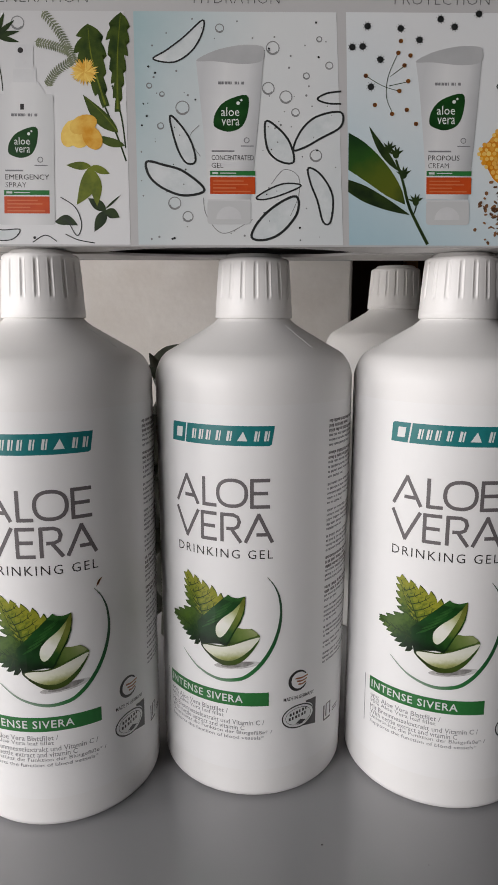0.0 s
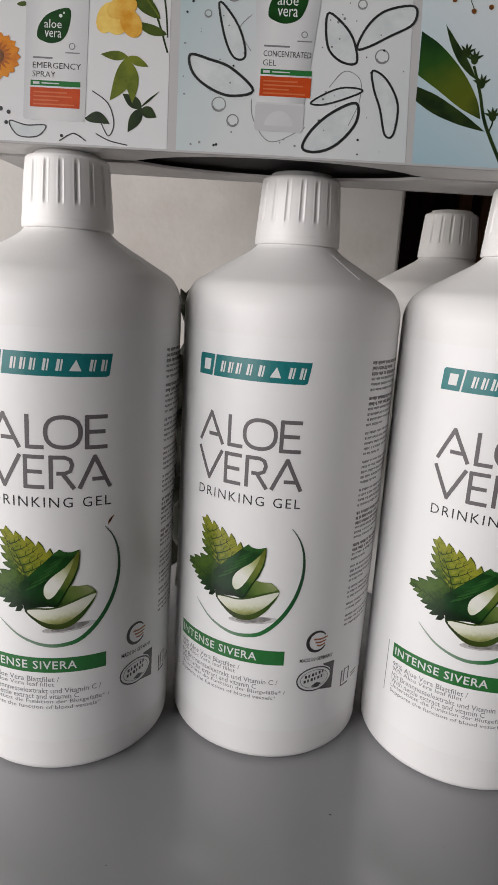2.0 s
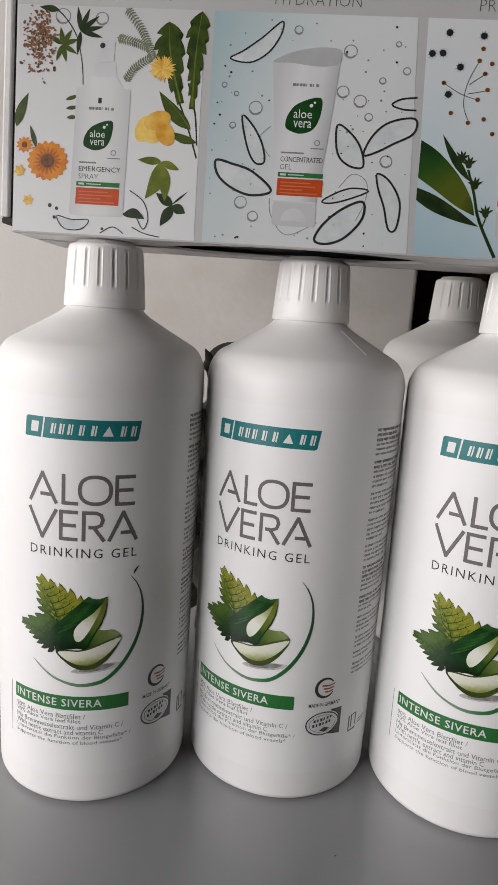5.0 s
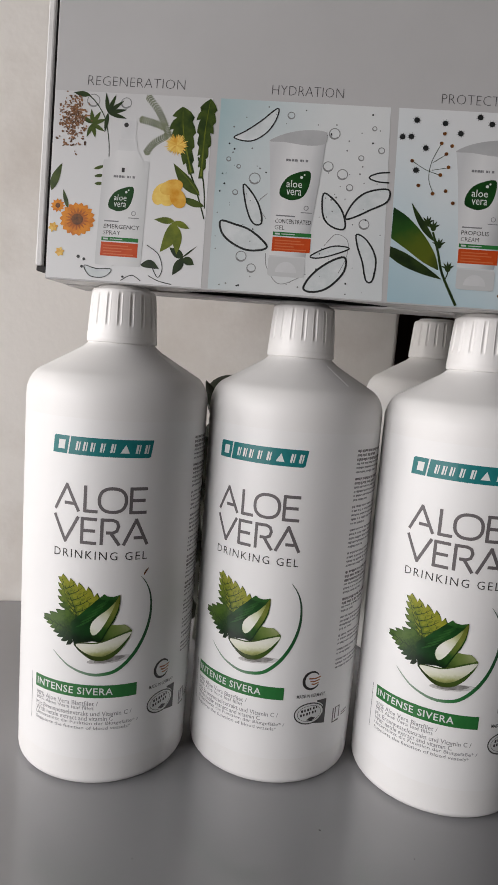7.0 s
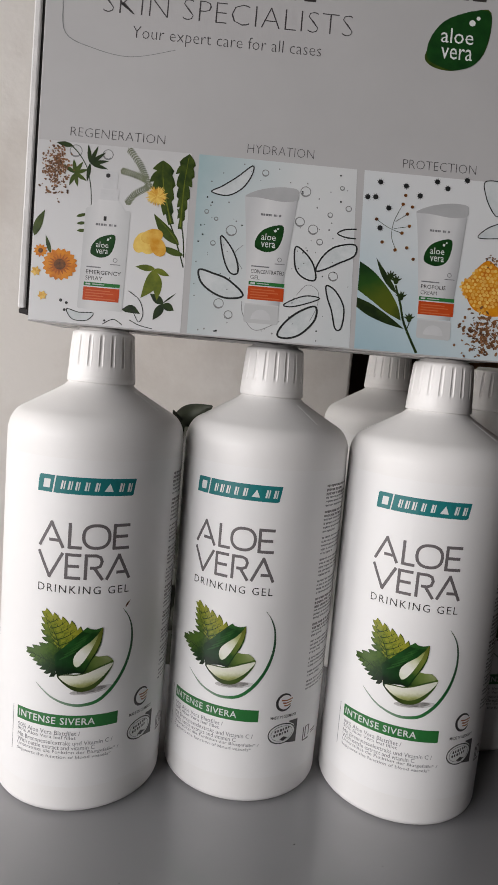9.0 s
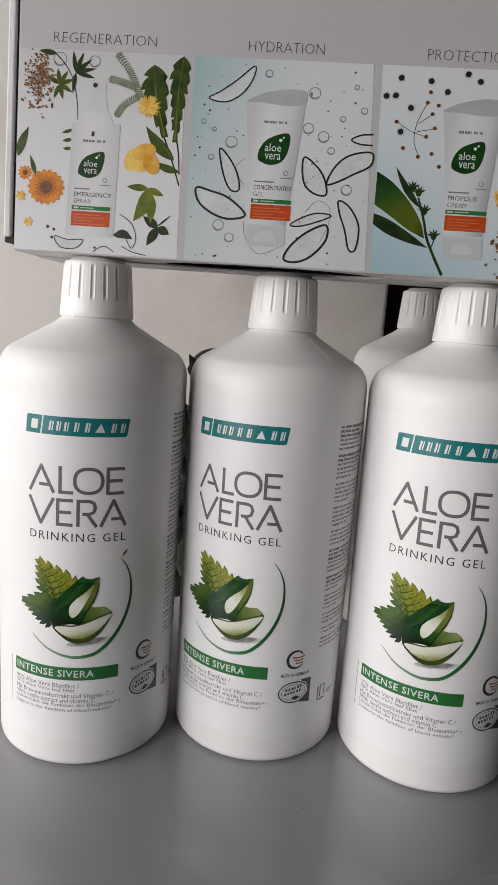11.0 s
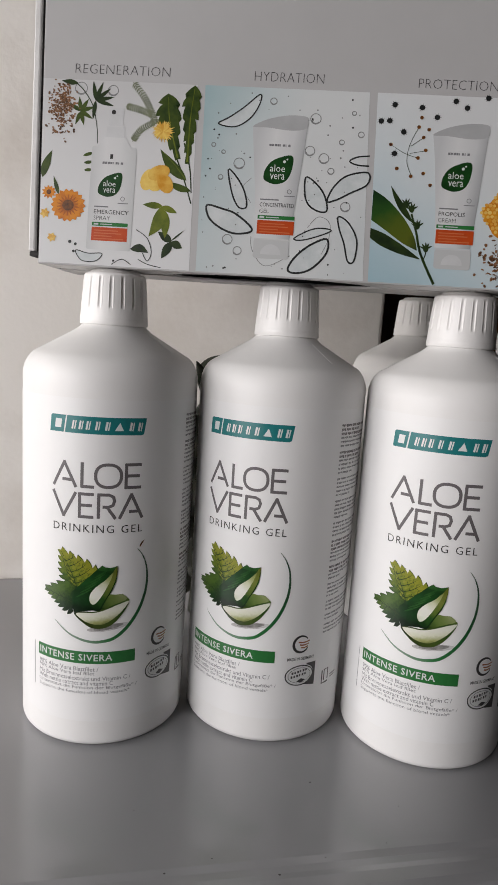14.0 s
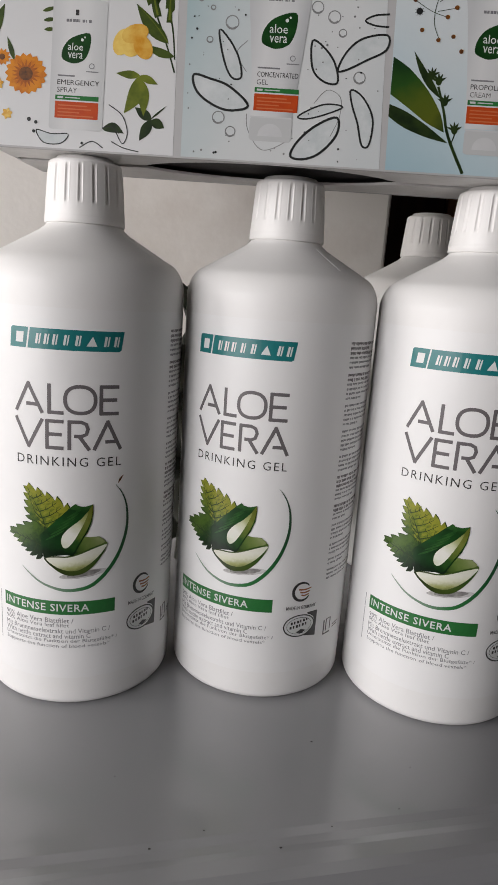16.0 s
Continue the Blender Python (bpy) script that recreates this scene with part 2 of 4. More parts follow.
TAN_WOOD = material("tan_wood", (0.32, 0.17, 0.08), 0.45, (0.22, 0.11, 0.05), 8, 1.0, 0.1, 80, stretch=(14, 14, 1))
PLANT_LEAF = material("plant_leaf", (0.018, 0.022, 0.014), 0.5, (0.065, 0.075, 0.045), 50, 1.0, 0.3, 300)
PLANT_DARK = material("plant_dark_leaf", (0.016, 0.018, 0.012), 0.5, (0.05, 0.05, 0.035), 60, 1.0, 0.3, 300)
FRAME_WHITE = material("window_frame_paint", (0.78, 0.78, 0.77), 0.4, (0.72, 0.72, 0.71), 12, 0.6, 0.05, 200)


# ---- building helpers ----
def part(name, bm, mat, parent=None, label="", smooth=False):
    me = bpy.data.meshes.new(name)
    bm.normal_update()
    bm.to_mesh(me)
    bm.free()
    if smooth:
        me.polygons.foreach_set("use_smooth", [True] * len(me.polygons))
    me.materials.append(mat)
    ob = new(name, me)
    ob.parent = parent
    if label:
        ob["label"] = label
    return ob


def block(x0, x1, y0, y1, z0, z1, bevel=0.0, segments=2):
    bm = bmesh.new()
    bmesh.ops.create_cube(bm, size=1)
    for v in bm.verts:
        v.co = Vector(((x0 + x1) / 2 + v.co.x * (x1 - x0), (y0 + y1) / 2 + v.co.y * (y1 - y0), (z0 + z1) / 2 + v.co.z * (z1 - z0)))
    if bevel:
        bmesh.ops.bevel(bm, geom=bm.edges[:], offset=bevel, segments=segments, profile=0.5, affect="EDGES")
    return bm


def lathe(profile, n=128, shape=None):
    bm = bmesh.new()
    rings = []
    for r, z in profile:
        ring = []
        for i in range(n):
            a = 2 * math.pi * i / n
            rr = shape(r, z, a) if shape else r
            ring.append(bm.verts.new((rr * math.sin(a), -rr * math.cos(a), z)))
        rings.append(ring)
    for a, b in zip(rings, rings[1:]):
        for i in range(n):
            bm.faces.new((a[i], a[(i + 1) % n], b[(i + 1) % n], b[i]))
    bm.faces.new(rings[0][::-1])
    bm.faces.new(rings[-1])
    return bm


def arc(cx, cz, r, a0, a1, n):
    return [(cx + r * math.cos(radians(a0 + (a1 - a0) * i / n)), cz + r * math.sin(radians(a0 + (a1 - a0) * i / n))) for i in range(n + 1)]


class Print:
    """Flat printed shapes in millimetres, gathered into one mesh and laid on a surface."""

    def __init__(self):
        self.bm, self.count = bmesh.new(), 0

    def step(self):
        """Shapes of one print lie a hair above one another, so that none share a plane."""
        self.count += 1
        return 0.002 * (self.count % 8)

    def poly(self, pts):
        z = self.step()
        vs = [self.bm.verts.new((x, y, z)) for x, y in pts]
        self.bm.faces.new(vs)
        return self

    def smooth(self, pts, k=5):
        return self.poly(curve(pts, k, True))

    def rect(self, x0, x1, y0, y1, r=0.0):
        if not r:
            return self.poly([(x0, y0), (x1, y0), (x1, y1), (x0, y1)])
        return self.poly(arc(x0 + r, y0 + r, r, 180, 270, 4) + arc(x1 - r, y0 + r, r, 270, 360, 4) + arc(x1 - r, y1 - r, r, 0, 90, 4) + arc(x0 + r, y1 - r, r, 90, 180, 4))

    def disc(self, x, y, r, ry=None, turn=0.0, n=14):
        ry = ry or r
        c, s = math.cos(radians(turn)), math.sin(radians(turn))
        pts = [(r * math.cos(2 * math.pi * i / n), ry * math.sin(2 * math.pi * i / n)) for i in range(n)]
        return self.poly([(x + a * c - b * s, y + a * s + b * c) for a, b in pts])

    def line(self, pts, w0, w1=None, closed=False, swell=False):
        """A stroke along points, with a width that runs from w0 to w1, or swells in the middle."""
        w1 = w0 if w1 is None else w1
        n = len(pts)
        left, right, z = [], [], self.step()
        for i, (x, y) in enumerate(pts):
            a = pts[(i - 1) % n] if closed or i else pts[i]
            b = pts[(i + 1) % n] if closed or i < n - 1 else pts[i]
            dx, dy = b[0] - a[0], b[1] - a[1]
            d = math.hypot(dx, dy) or 1
            t = i / max(n - 1, 1)
            w = (w0 + (w1 - w0) * t) / 2
            if swell:
                w = (w0 + (w1 - w0) * math.sin(math.pi * t)) / 2
            left.append(self.bm.verts.new((x - dy / d * w, y + dx / d * w, z)))
            right.append(self.bm.verts.new((x + dy / d * w, y - dx / d * w, z)))
        for i in range(n if closed else n - 1):
            j = (i + 1) % n
            self.bm.faces.new((left[i], right[i], right[j], left[j]))
        return self

    def ring(self, x, y, r, w, n=18, ry=None):
        ry = ry or r
        return self.line([(x + r * math.cos(2 * math.pi * i / n), y + ry * math.sin(2 * math.pi * i / n)) for i in range(n)], w, closed=True)

    def leaf(self, x0, y0, x1, y1, w, bend=0.0, teeth=0, full=0.8):
        """A leaf blade from its base to its tip."""
        d = Vector((x1 - x0, y1 - y0))
        n = Vector((-d.y, d.x)).normalized()
        one, two = [], []

        def rim(t, grow, at):
            h = w / 2 * math.sin(math.pi * t ** full) + grow
            c = Vector((x0, y0)) + d * at + n * bend * math.sin(math.pi * t)
            one.append(c + n * h)
            two.append(c - n * h)

        if teeth:
            for i in range(1, teeth):
                rim(i / teeth, -0.05 * w * (1 - i / teeth), i / teeth)
                rim((i + 0.4) / teeth, 0.17 * w * math.sqrt(1.02 - (i + 0.4) / teeth), (i + 0.72) / teeth)
        else:
            for i in range(1, 12):
                rim(i / 12, 0.0, i / 12)
        return self.poly([(x0, y0)] + [tuple(p) for p in two] + [(x1, y1)] + [tuple(p) for p in reversed(one)])

    def saw(self, sides, teeth, deep):
        """A saw-edged blade: two edges that run from the base to the tip, each with forward-pointing teeth."""
        rim = []
        for k, side in enumerate(sides):
            c = curve(side, 12)
            run = [0.0]
            for p, q in zip(c, c[1:]):
                run.append(run[-1] + math.hypot(q[0] - p[0], q[1] - p[1]))

            def at(s):
                i = max(j for j in range(len(c) - 1) if run[j] <= s + 1e-9)
                f = min(1.0, (s - run[i]) / (run[i + 1] - run[i]))
                return Vector(c[i]).lerp(Vector(c[i + 1]), f), (Vector(c[i + 1]) - Vector(c[i])).normalized()

            out, n = [], teeth[k]
            for i in range(n):
                size = run[-1] / n
                p, d = at(size * i)
                out.append(p)
                for f, h in ((0.30, 0.42), (0.62, 0.78), (1.06, 1.12)):
                    p, d = at(min(size * (i + f), run[-1] * 0.999))
                    out.append(p + Vector((d.y, -d.x)) * (deep * h * (1 - 0.45 * (i + f) / n) * (1 if k == 0 else -1)))
            rim.append(out)
        return self.poly([tuple(p) for p in rim[0]] + [tuple(sides[0][-1])] + [tuple(p) for p in reversed(rim[1])])

    def text(self, words, x0, x1, y0, y1, weight=0.0, spacing=1.0):
        """Words fitted into a box, in the built-in font."""
        cu = bpy.data.curves.new("words", "FONT")
        cu.body, cu.resolution_u, cu.offset, cu.fill_mode, cu.space_character = words, 2, weight, "FRONT", spacing
        ob = new("words", cu)
        bpy.context.view_layer.update()
        me = bpy.data.meshes.new_from_object(ob.evaluated_get(bpy.context.evaluated_depsgraph_get()))
        bpy.data.objects.remove(ob)
        bpy.data.curves.remove(cu)
        xs = [v.co.x for v in me.vertices]
        ys = [v.co.y for v in me.vertices]
        ax, ay = (x1 - x0) / (max(xs) - min(xs)), (y1 - y0) / (max(ys) - min(ys))
        vs = [self.bm.verts.new((x0 + (v.co.x - min(xs)) * ax, y0 + (v.co.y - min(ys)) * ay, 0)) for v in me.vertices]
        for p in me.polygons:
            try:
                f = self.bm.faces.new([vs[i] for i in p.vertices])
            except ValueError:
                pass
        bpy.data.meshes.remove(me)
        return self

    def pieces(self):
        """Each joined piece as a print of its own."""
        self.bm.verts.ensure_lookup_table()
        seen, out = set(), []
        for f in self.bm.faces:
            if f in seen:
                continue
            group, todo = [], [f]
            seen.add(f)
            while todo:
                g = todo.pop()
                group.append(g)
                for e in g.edges:
                    for h in e.link_faces:
                        if h not in seen:
                            seen.add(h)
                            todo.append(h)
            pr, made = Print(), {}
            for g in group:
                pr.bm.faces.new([made.setdefault(v, None) or made.update({v: pr.bm.verts.new(v.co)}) or made[v] for v in g.verts])
            out.append(pr)
        self.bm.free()
        return out

    def lay(self, name, mat, parent, surface, lift, label="", step=0.0):
        """Cut the print along upright lines where the surface is round, and lay it on."""
        bm = self.bm
        big = [f for f in bm.faces if len(f.verts) > 4]
        if big:
            bmesh.ops.triangulate(bm, faces=big)
        if step:
            xs = [v.co.x for v in bm.verts]
            for k in range(math.ceil(min(xs) / step), math.floor(max(xs) / step) + 1):
                bmesh.ops.bisect_plane(bm, geom=bm.verts[:] + bm.edges[:] + bm.faces[:], plane_co=(k * step, 0, 0), plane_no=(1, 0, 0))
        for f in bm.faces:
            f.normal_update()
            if f.normal.z < 0:
                f.normal_flip()
        uv = bm.loops.layers.uv.new("print")
        for f in bm.faces:
            for lp in f.loops:
                lp[uv].uv = (lp.vert.co.x / 100, lp.vert.co.y / 100)
        for v in bm.verts:
            v.co = surface(v.co.x / 1000, v.co.y / 1000, lift + v.co.z / 1000)
        return part(name, bm, mat, parent, label)


def curve(pts, k=5, closed=False):
    """A smooth line through a few points."""
    n = len(pts)
    out = []
    for i in range(n if closed else n - 1):
        p = [Vector(pts[(i + j) % n]) if closed else Vector(pts[min(max(i + j, 0), n - 1)]) for j in (-1, 0, 1, 2)]
        for s in range(k):
            t = s / k
            out.append(tuple(0.5 * (2 * p[1] + (p[2] - p[0]) * t + (2 * p[0] - 5 * p[1] + 4 * p[2] - p[3]) * t * t + (3 * p[1] - p[0] - 3 * p[2] + p[3]) * t ** 3)))
    if not closed:
        out.append(tuple(pts[-1]))
    return out


# ---- setting ----
TURN_DEG = 14.1  # the table and the wall behind stand turned against the row of bottles
turned = pose(0.0, -0.144, 0.0, 0, 0, TURN_DEG)


def structure(ob, label, category):
    return tagged(ob, label, category, kind="structure")


def slab(name, x0, x1, y0, y1, z0, z1, mat, label, category, m=None, bevel=0.0):
    ob = part(name, block(x0, x1, y0, y1, z0, z1, bevel), mat)
    if m is not None:
        ob.matrix_world = m
    return structure(ob, label, category)


slab("floor", -1.2, 4.2, -3.6, 1.6, -0.95, -0.90, FLOOR_WOOD, "brown wooden floor boards below the table", "floor")
slab("ceiling", -1.2, 4.2, -3.6, 1.6, 1.70, 1.76, ROOM_PAINT, "plain grey painted ceiling of the room", "ceiling")
slab("wall_south", -1.2, 4.2, -3.66, -3.6, -0.9, 1.70, ROOM_PAINT, "plain grey painted wall of the room", "wall")
slab("wall_east", 4.2, 4.26, -3.6, 1.6, -0.9, 1.70, ROOM_PAINT, "plain grey painted side wall of the room", "wall")
slab("wall_north", -1.2, 4.2, 1.6, 1.66, -0.9, 1.70, ROOM_PAINT, "plain grey painted far wall of the room", "wall")
# the unseen window wall, with its opening and a second one added for the fill lamp
wall_west = new("wall_west")
structure(wall_west, "unseen grey painted wall with a low window opening and an added fill opening", "wall")
for y0, y1, z0, z1 in ((-3.6, -1.80, -0.9, 1.7), (-0.68, -0.62, -0.9, 1.7), (-0.18, 1.6, -0.9, 1.7), (-1.80, -0.68, -0.9, -0.05), (-1.80, -0.68, 0.85, 1.7), (-0.62, -0.18, -0.9, -0.04), (-0.62, -0.18, 0.72, 1.7)):
    part("wall_section", block(-1.28, -1.20, y0, y1, z0, z1), ROOM_PAINT, wall_west)
for name, ya, yb, za, zb in (("window_1", -1.80, -0.68, -0.05, 0.85), ("fill_opening", -0.62, -0.18, -0.04, 0.72)):
    window = new(name)
    structure(window, "unseen white painted frame round an opening for lamp light", "window")
    for y0, y1, z0, z1 in ((ya, ya + 0.04, za, zb), (yb - 0.04, yb, za, zb), (ya + 0.04, yb - 0.04, za, za + 0.04), (ya + 0.04, yb - 0.04, zb - 0.04, zb)):
        part("window_frame", block(-1.27, -1.21, y0, y1, z0, z1, 0.004), FRAME_WHITE, window)

# the wall close behind the table, ending in an upright corner
back_wall = part("wall_behind_table", block(-1.04, 0.1665, 0.316, 0.42, -0.9, 1.70, 0.004, 3), PLASTER)
back_wall.matrix_world = turned
structure(back_wall, "off-white plaster wall with faint brownish stains", "wall")


def table():
    root = new("table")
    root.matrix_world = turned
    tagged(root, "glossy grey-white laminate table top against the wall", "table")
    # board with a shallow groove and a rounded front edge
    prof = [(0.314, -0.030), (0.314, 0.0), (0.010, 0.0), (0.004, -0.0001), (0.0005, -0.0007), (-0.003, -0.0007), (-0.006, -0.0003)]
    prof += [(-0.012 - 0.012 * math.sin(radians(a)), -0.0124 + 0.012 * math.cos(radians(a))) for a in range(0, 181, 20)]
    prof += [(0.02, -0.030)]
    bm = bmesh.new()
    ends = []
    for x in (-0.75, 0.85):
        ends.append([bm.verts.new((x, y, z)) for y, z in prof])
    n = len(prof)
    for i in range(n):
        j = (i + 1) % n
        bm.faces.new((ends[0][i], ends[0][j], ends[1][j], ends[1][i]))
    bm.faces.new(ends[0][::-1])
    bm.faces.new(ends[1])
    bmesh.ops.recalc_face_normals(bm, faces=bm.faces[:])
    part("table_top", bm, TABLE_TOP, root)
    part("apron", block(-0.70, 0.80, 0.03, 0.05, -0.12, -0.0301, 0.002), TABLE_TOP, root)
    for x in (-0.68, 0.78):
        for y in (0.07, 0.27):
            part("leg", block(x - 0.025, x + 0.025, y - 0.025, y + 0.025, -0.90, -0.0301, 0.003), TABLE_TOP, root)
    return root


table()


def wooden_door():
    root = new("wooden_door")
    root.matrix_world = pose(0.0, 0.60, -0.90)
    tagged(root, "brown wooden door with a dark panel behind the bottles", "door")
    part("dark_panel", block(-0.10, 0.222, 0.012, 0.03, 0, 2.0, 0.002), DARK_WOOD, root, "near-black brown panel")
    part("stile", block(0.222, 0.240, 0.0, 0.03, 0, 2.0, 0.003), TAN_WOOD, root)
    part("groove", block(0.240, 0.252, 0.014, 0.03, 0, 2.0, 0.001), DARK_WOOD, root)
    part("stile", block(0.252, 0.330, 0.0, 0.03, 0, 2.0, 0.003), TAN_WOOD, root)
    part("door_panel", block(0.330, 0.80, 0.006, 0.03, 0, 2.0, 0.003), TAN_WOOD, root)
    return root


wooden_door()


# ---- the bottles ----
def radius(z):
    return 0.0451 + 0.0064 * (z - 0.186)


def on_bottle(u, v, lift):
    r = radius(v) + lift
    a = u / 0.0446
    return Vector((r * math.sin(a), -r * math.cos(a), v))


CAP_TOP = 0.2412


def cap_mesh():
    prof = [(0.0150, 0.2136), (0.0172, 0.2136), (0.01745, 0.2140), (0.01740, 0.2166), (0.01733, 0.2169), (0.01735, 0.2172)]
    zs = [0.2195, 0.2215, 0.2222, 0.2228] + [0.2240 + 0.0018 * i for i in range(7)] + [0.2362, 0.2370, 0.2376]
    prof += [(0.01725 - 0.075 * (z - 0.218), z) for z in zs]
    prof += arc(0.0140, 0.2378, 0.0018, 8, 90, 5)
    prof += [(0.0128, 0.2402), (0.0120, CAP_TOP), (0.004, CAP_TOP)]
    ribs = 18

    def shape(r, z, a):
        if not 0.2218 < z < 0.2372:
            return r
        w = (a * ribs / (2 * math.pi)) % 1.0
        deep = min(1.0, max(0.0, (0.14 - abs(w - 0.5)) / 0.045))
        edge = min(1.0, (z - 0.2218) / 0.0012, (0.2374 - z) / 0.0012)
        lipped = 0.00012 if 0.155 < abs(w - 0.5) < 0.23 else 0.0
        return r - 0.00050 * deep * edge + lipped * edge

    return lathe(prof, 360, shape)


def letters(pr, strokes, x, y, w, h, t):
    """Thin drawn capitals: strokes in a unit box."""
    for s in strokes:
        pr.line([(x + a * w, y + b * h) for a, b in s], t)


GLYPHS = {
    "A": [[(0.0, 0.0), (0.5, 1.0)], [(0.46, 1.0), (0.98, 0.0)], [(0.40, 0.28), (0.84, 0.28)]],
    "L": [[(0.06, 1.0), (0.06, 0.0)], [(0.0, 0.05), (1.0, 0.05)]],
    "E": [[(0.06, 1.0), (0.06, 0.0)], [(0.0, 0.95), (1.0, 0.95)], [(0.06, 0.51), (0.90, 0.51)], [(0.0, 0.05), (1.0, 0.05)]],
    "V": [[(0.0, 1.0), (0.5, 0.0)], [(0.46, 0.0), (0.98, 1.0)]],
    "R": [[(0.06, 1.0), (0.06, 0.0)], [(0.0, 0.95), (0.62, 0.95), (0.84, 0.88), (0.92, 0.72), (0.84, 0.54), (0.62, 0.47), (0.28, 0.47)], [(0.52, 0.47), (1.0, 0.0)]],
    "O": [],
}


def title():
    """The two words of the title, letter by letter."""
    out = []
    for ch, x, w in (("A", 0.6, 12.2), ("L", 15.0, 6.2), ("E", 35.6, 7.9)):
        out.append(Print())
        letters(out[-1], GLYPHS[ch], x, 136.9, w, 12.4, 1.5)
    o = [(27.8 + 6.0 * math.copysign(abs(math.cos(a)) ** 0.85, math.cos(a)), 143.1 + 5.5 * math.copysign(abs(math.sin(a)) ** 0.85, math.sin(a)))
         for a in (2 * math.pi * i / 36 for i in range(36))]
    out.append(Print().line(o, 1.5, closed=True))
    for ch, x, w in (("V", 0.4, 12.4), ("E", 14.0, 7.2), ("R", 23.0, 8.6), ("A", 33.4, 11.5)):
        out.append(Print())
        letters(out[-1], GLYPHS[ch], x, 122.0, w, 12.5, 1.5)
    return out


def stuff_part(ob):
    ob["kind"] = "stuff"
    return ob


def label_prints(label):
    def put(pr, name, mat, layer, text=""):
        return pr.lay(name, mat, label, on_bottle, 0.00016 + 0.00003 * layer, text, 2.5)

    # banner with plain marks in place of the maker's name
    p = Print().poly([(-1.8, 163.0)] + [(43.0, 163.0), (44.0, 163.6), (45.2, 171.2)] + [(-0.4, 171.2), (-1.2, 170.6)])
    put(p, "banner", TEAL, 0, "teal banner with a slanted end")
    p = Print()
    p.line([(6.1, 163.0), (7.3, 171.2)], 0.7)
    p.poly([(30.0, 165.0), (34.2, 165.0), (32.5, 169.0)])
    for x, t in ((9.6, 0.9), (13.0, 0.9), (16.4, 0.9), (20.8, 0.9), (25.4, 1.0), (36.6, 1.0), (40.6, 1.0)):
        p.line([(x + 0.6, 165.0), (x + 1.3, 169.1)], t)
        p.line([(x + 1.8, 165.0), (x + 2.5, 169.1)], t * 0.6)
    p.poly([(1.0, 165.0), (4.4, 165.0), (4.9, 169.2), (1.5, 169.2)])
    stuff_part(put(p, "banner_mark", WHITE_INK, 1))
    for p in title():
        put(p, "letter", GREY_INK, 0, "thin grey capital")
    put(Print().text("DRINKING GEL", 0.8, 45.0, 114.9, 118.8, -0.004, 1.22), "subtitle", DARK_INK, 0)
    # the picture: soft shade, two nettle leaves, a cut leaf block and a boat-shaped slice
    put(Print().disc(29.6, 66.0, 10.4, 1.7, 8, 24), "picture_shade", SOFT_GREY, 0)
    put(Print().disc(29.8, 66.2, 7.4, 1.2, 10, 20), "picture_shade", SHADE_GREY, 1)
    p = Print().saw(([(15.0, 83.0), (9.6, 87.4), (6.4, 92.6), (5.6, 98.6), (5.2, 104.8)], [(15.0, 83.0), (21.6, 88.6), (23.4, 94.0), (18.8, 98.8), (11.6, 102.0), (5.2, 104.8)]), (8, 8), -3.1)
    put(p, "nettle_edge", NETTLE_VEIN, 0.4)
    p = Print().saw(([(15.0, 83.0), (9.6, 87.4), (6.4, 92.6), (5.6, 98.6), (5.2, 104.8)], [(15.0, 83.0), (21.6, 88.6), (23.4, 94.0), (18.8, 98.8), (11.6, 102.0), (5.2, 104.8)]), (8, 8), -2.5)
    put(p, "nettle_leaf", NETTLE, 1, "yellow-green saw-edged nettle leaf")
    p = Print()
    p.line(curve([(15.0, 83.0), (11.4, 93.0), (5.5, 104.0)], 5), 0.75, 0.2)
    for i in range(1, 7):
        t = i / 7.5
        x, y = 15.0 - 7.2 * t - 2.4 * t * t, 83.0 + 20.6 * t
        r = 8.6 * math.sin(math.pi * (0.24 + 0.72 * t))
        p.line(curve([(x, y), (x + r * 0.55, y + r * 0.25), (x + r, y + r * 0.62)], 3), 0.55, 0.15)
        r *= 0.62
        p.line(curve([(x, y), (x - r * 0.5, y + r * 0.42), (x - r * 0.72, y + r * 0.92)], 3), 0.55, 0.15)
        for f in (0.4, 0.75):
            q = r / 0.62 * f
            p.line([(x + q, y + q * 0.55), (x + q + 0.3, y + q * 0.55 + 1.9)], 0.3, 0.1).line([(x + q, y + q * 0.55), (x + q + 1.2, y + q * 0.55 - 0.7)], 0.3, 0.1)
    stuff_part(put(p, "nettle_vein", NETTLE_VEIN, 2))
    # raised pale patches between the veins
    p = Print()
    for i in range(1, 7):
        t = i / 7.5
        x, y = 15.0 - 7.2 * t - 2.4 * t * t, 83.0 + 20.6 * t
        r = 8.6 * math.sin(math.pi * (0.24 + 0.72 * t))
        for f, w in ((0.10, 1.2), (0.42, 1.1), (0.72, 0.9)):
            p.leaf(x + r * f, y + 1.3 + r * 0.52 * f, x + r * (f + 0.27), y + 1.6 + r * 0.52 * (f + 0.27), w, 0.2)
        r *= 0.55
        for f, w in ((0.12, 1.0), (0.52, 0.8)):
            p.leaf(x - r * f, y + 1.2 + r * 0.8 * f, x - r * (f + 0.32), y + 1.4 + r * 0.9 * (f + 0.32), w, 0.1)
    stuff_part(put(p, "nettle_patch", NETTLE_PALE, 2))
    p = Print().saw(([(12.5, 78.0), (11.4, 74.4), (8.4, 74.8), (4.6, 77.2), (1.0, 80.0), (-3.9, 83.3)], [(12.5, 78.0), (11.5, 86.0), (7.6, 88.2), (2.0, 86.0), (-3.9, 83.3)]), (8, 6), -2.5)
    put(p, "nettle_edge", NETTLE_VEIN, 2.5)
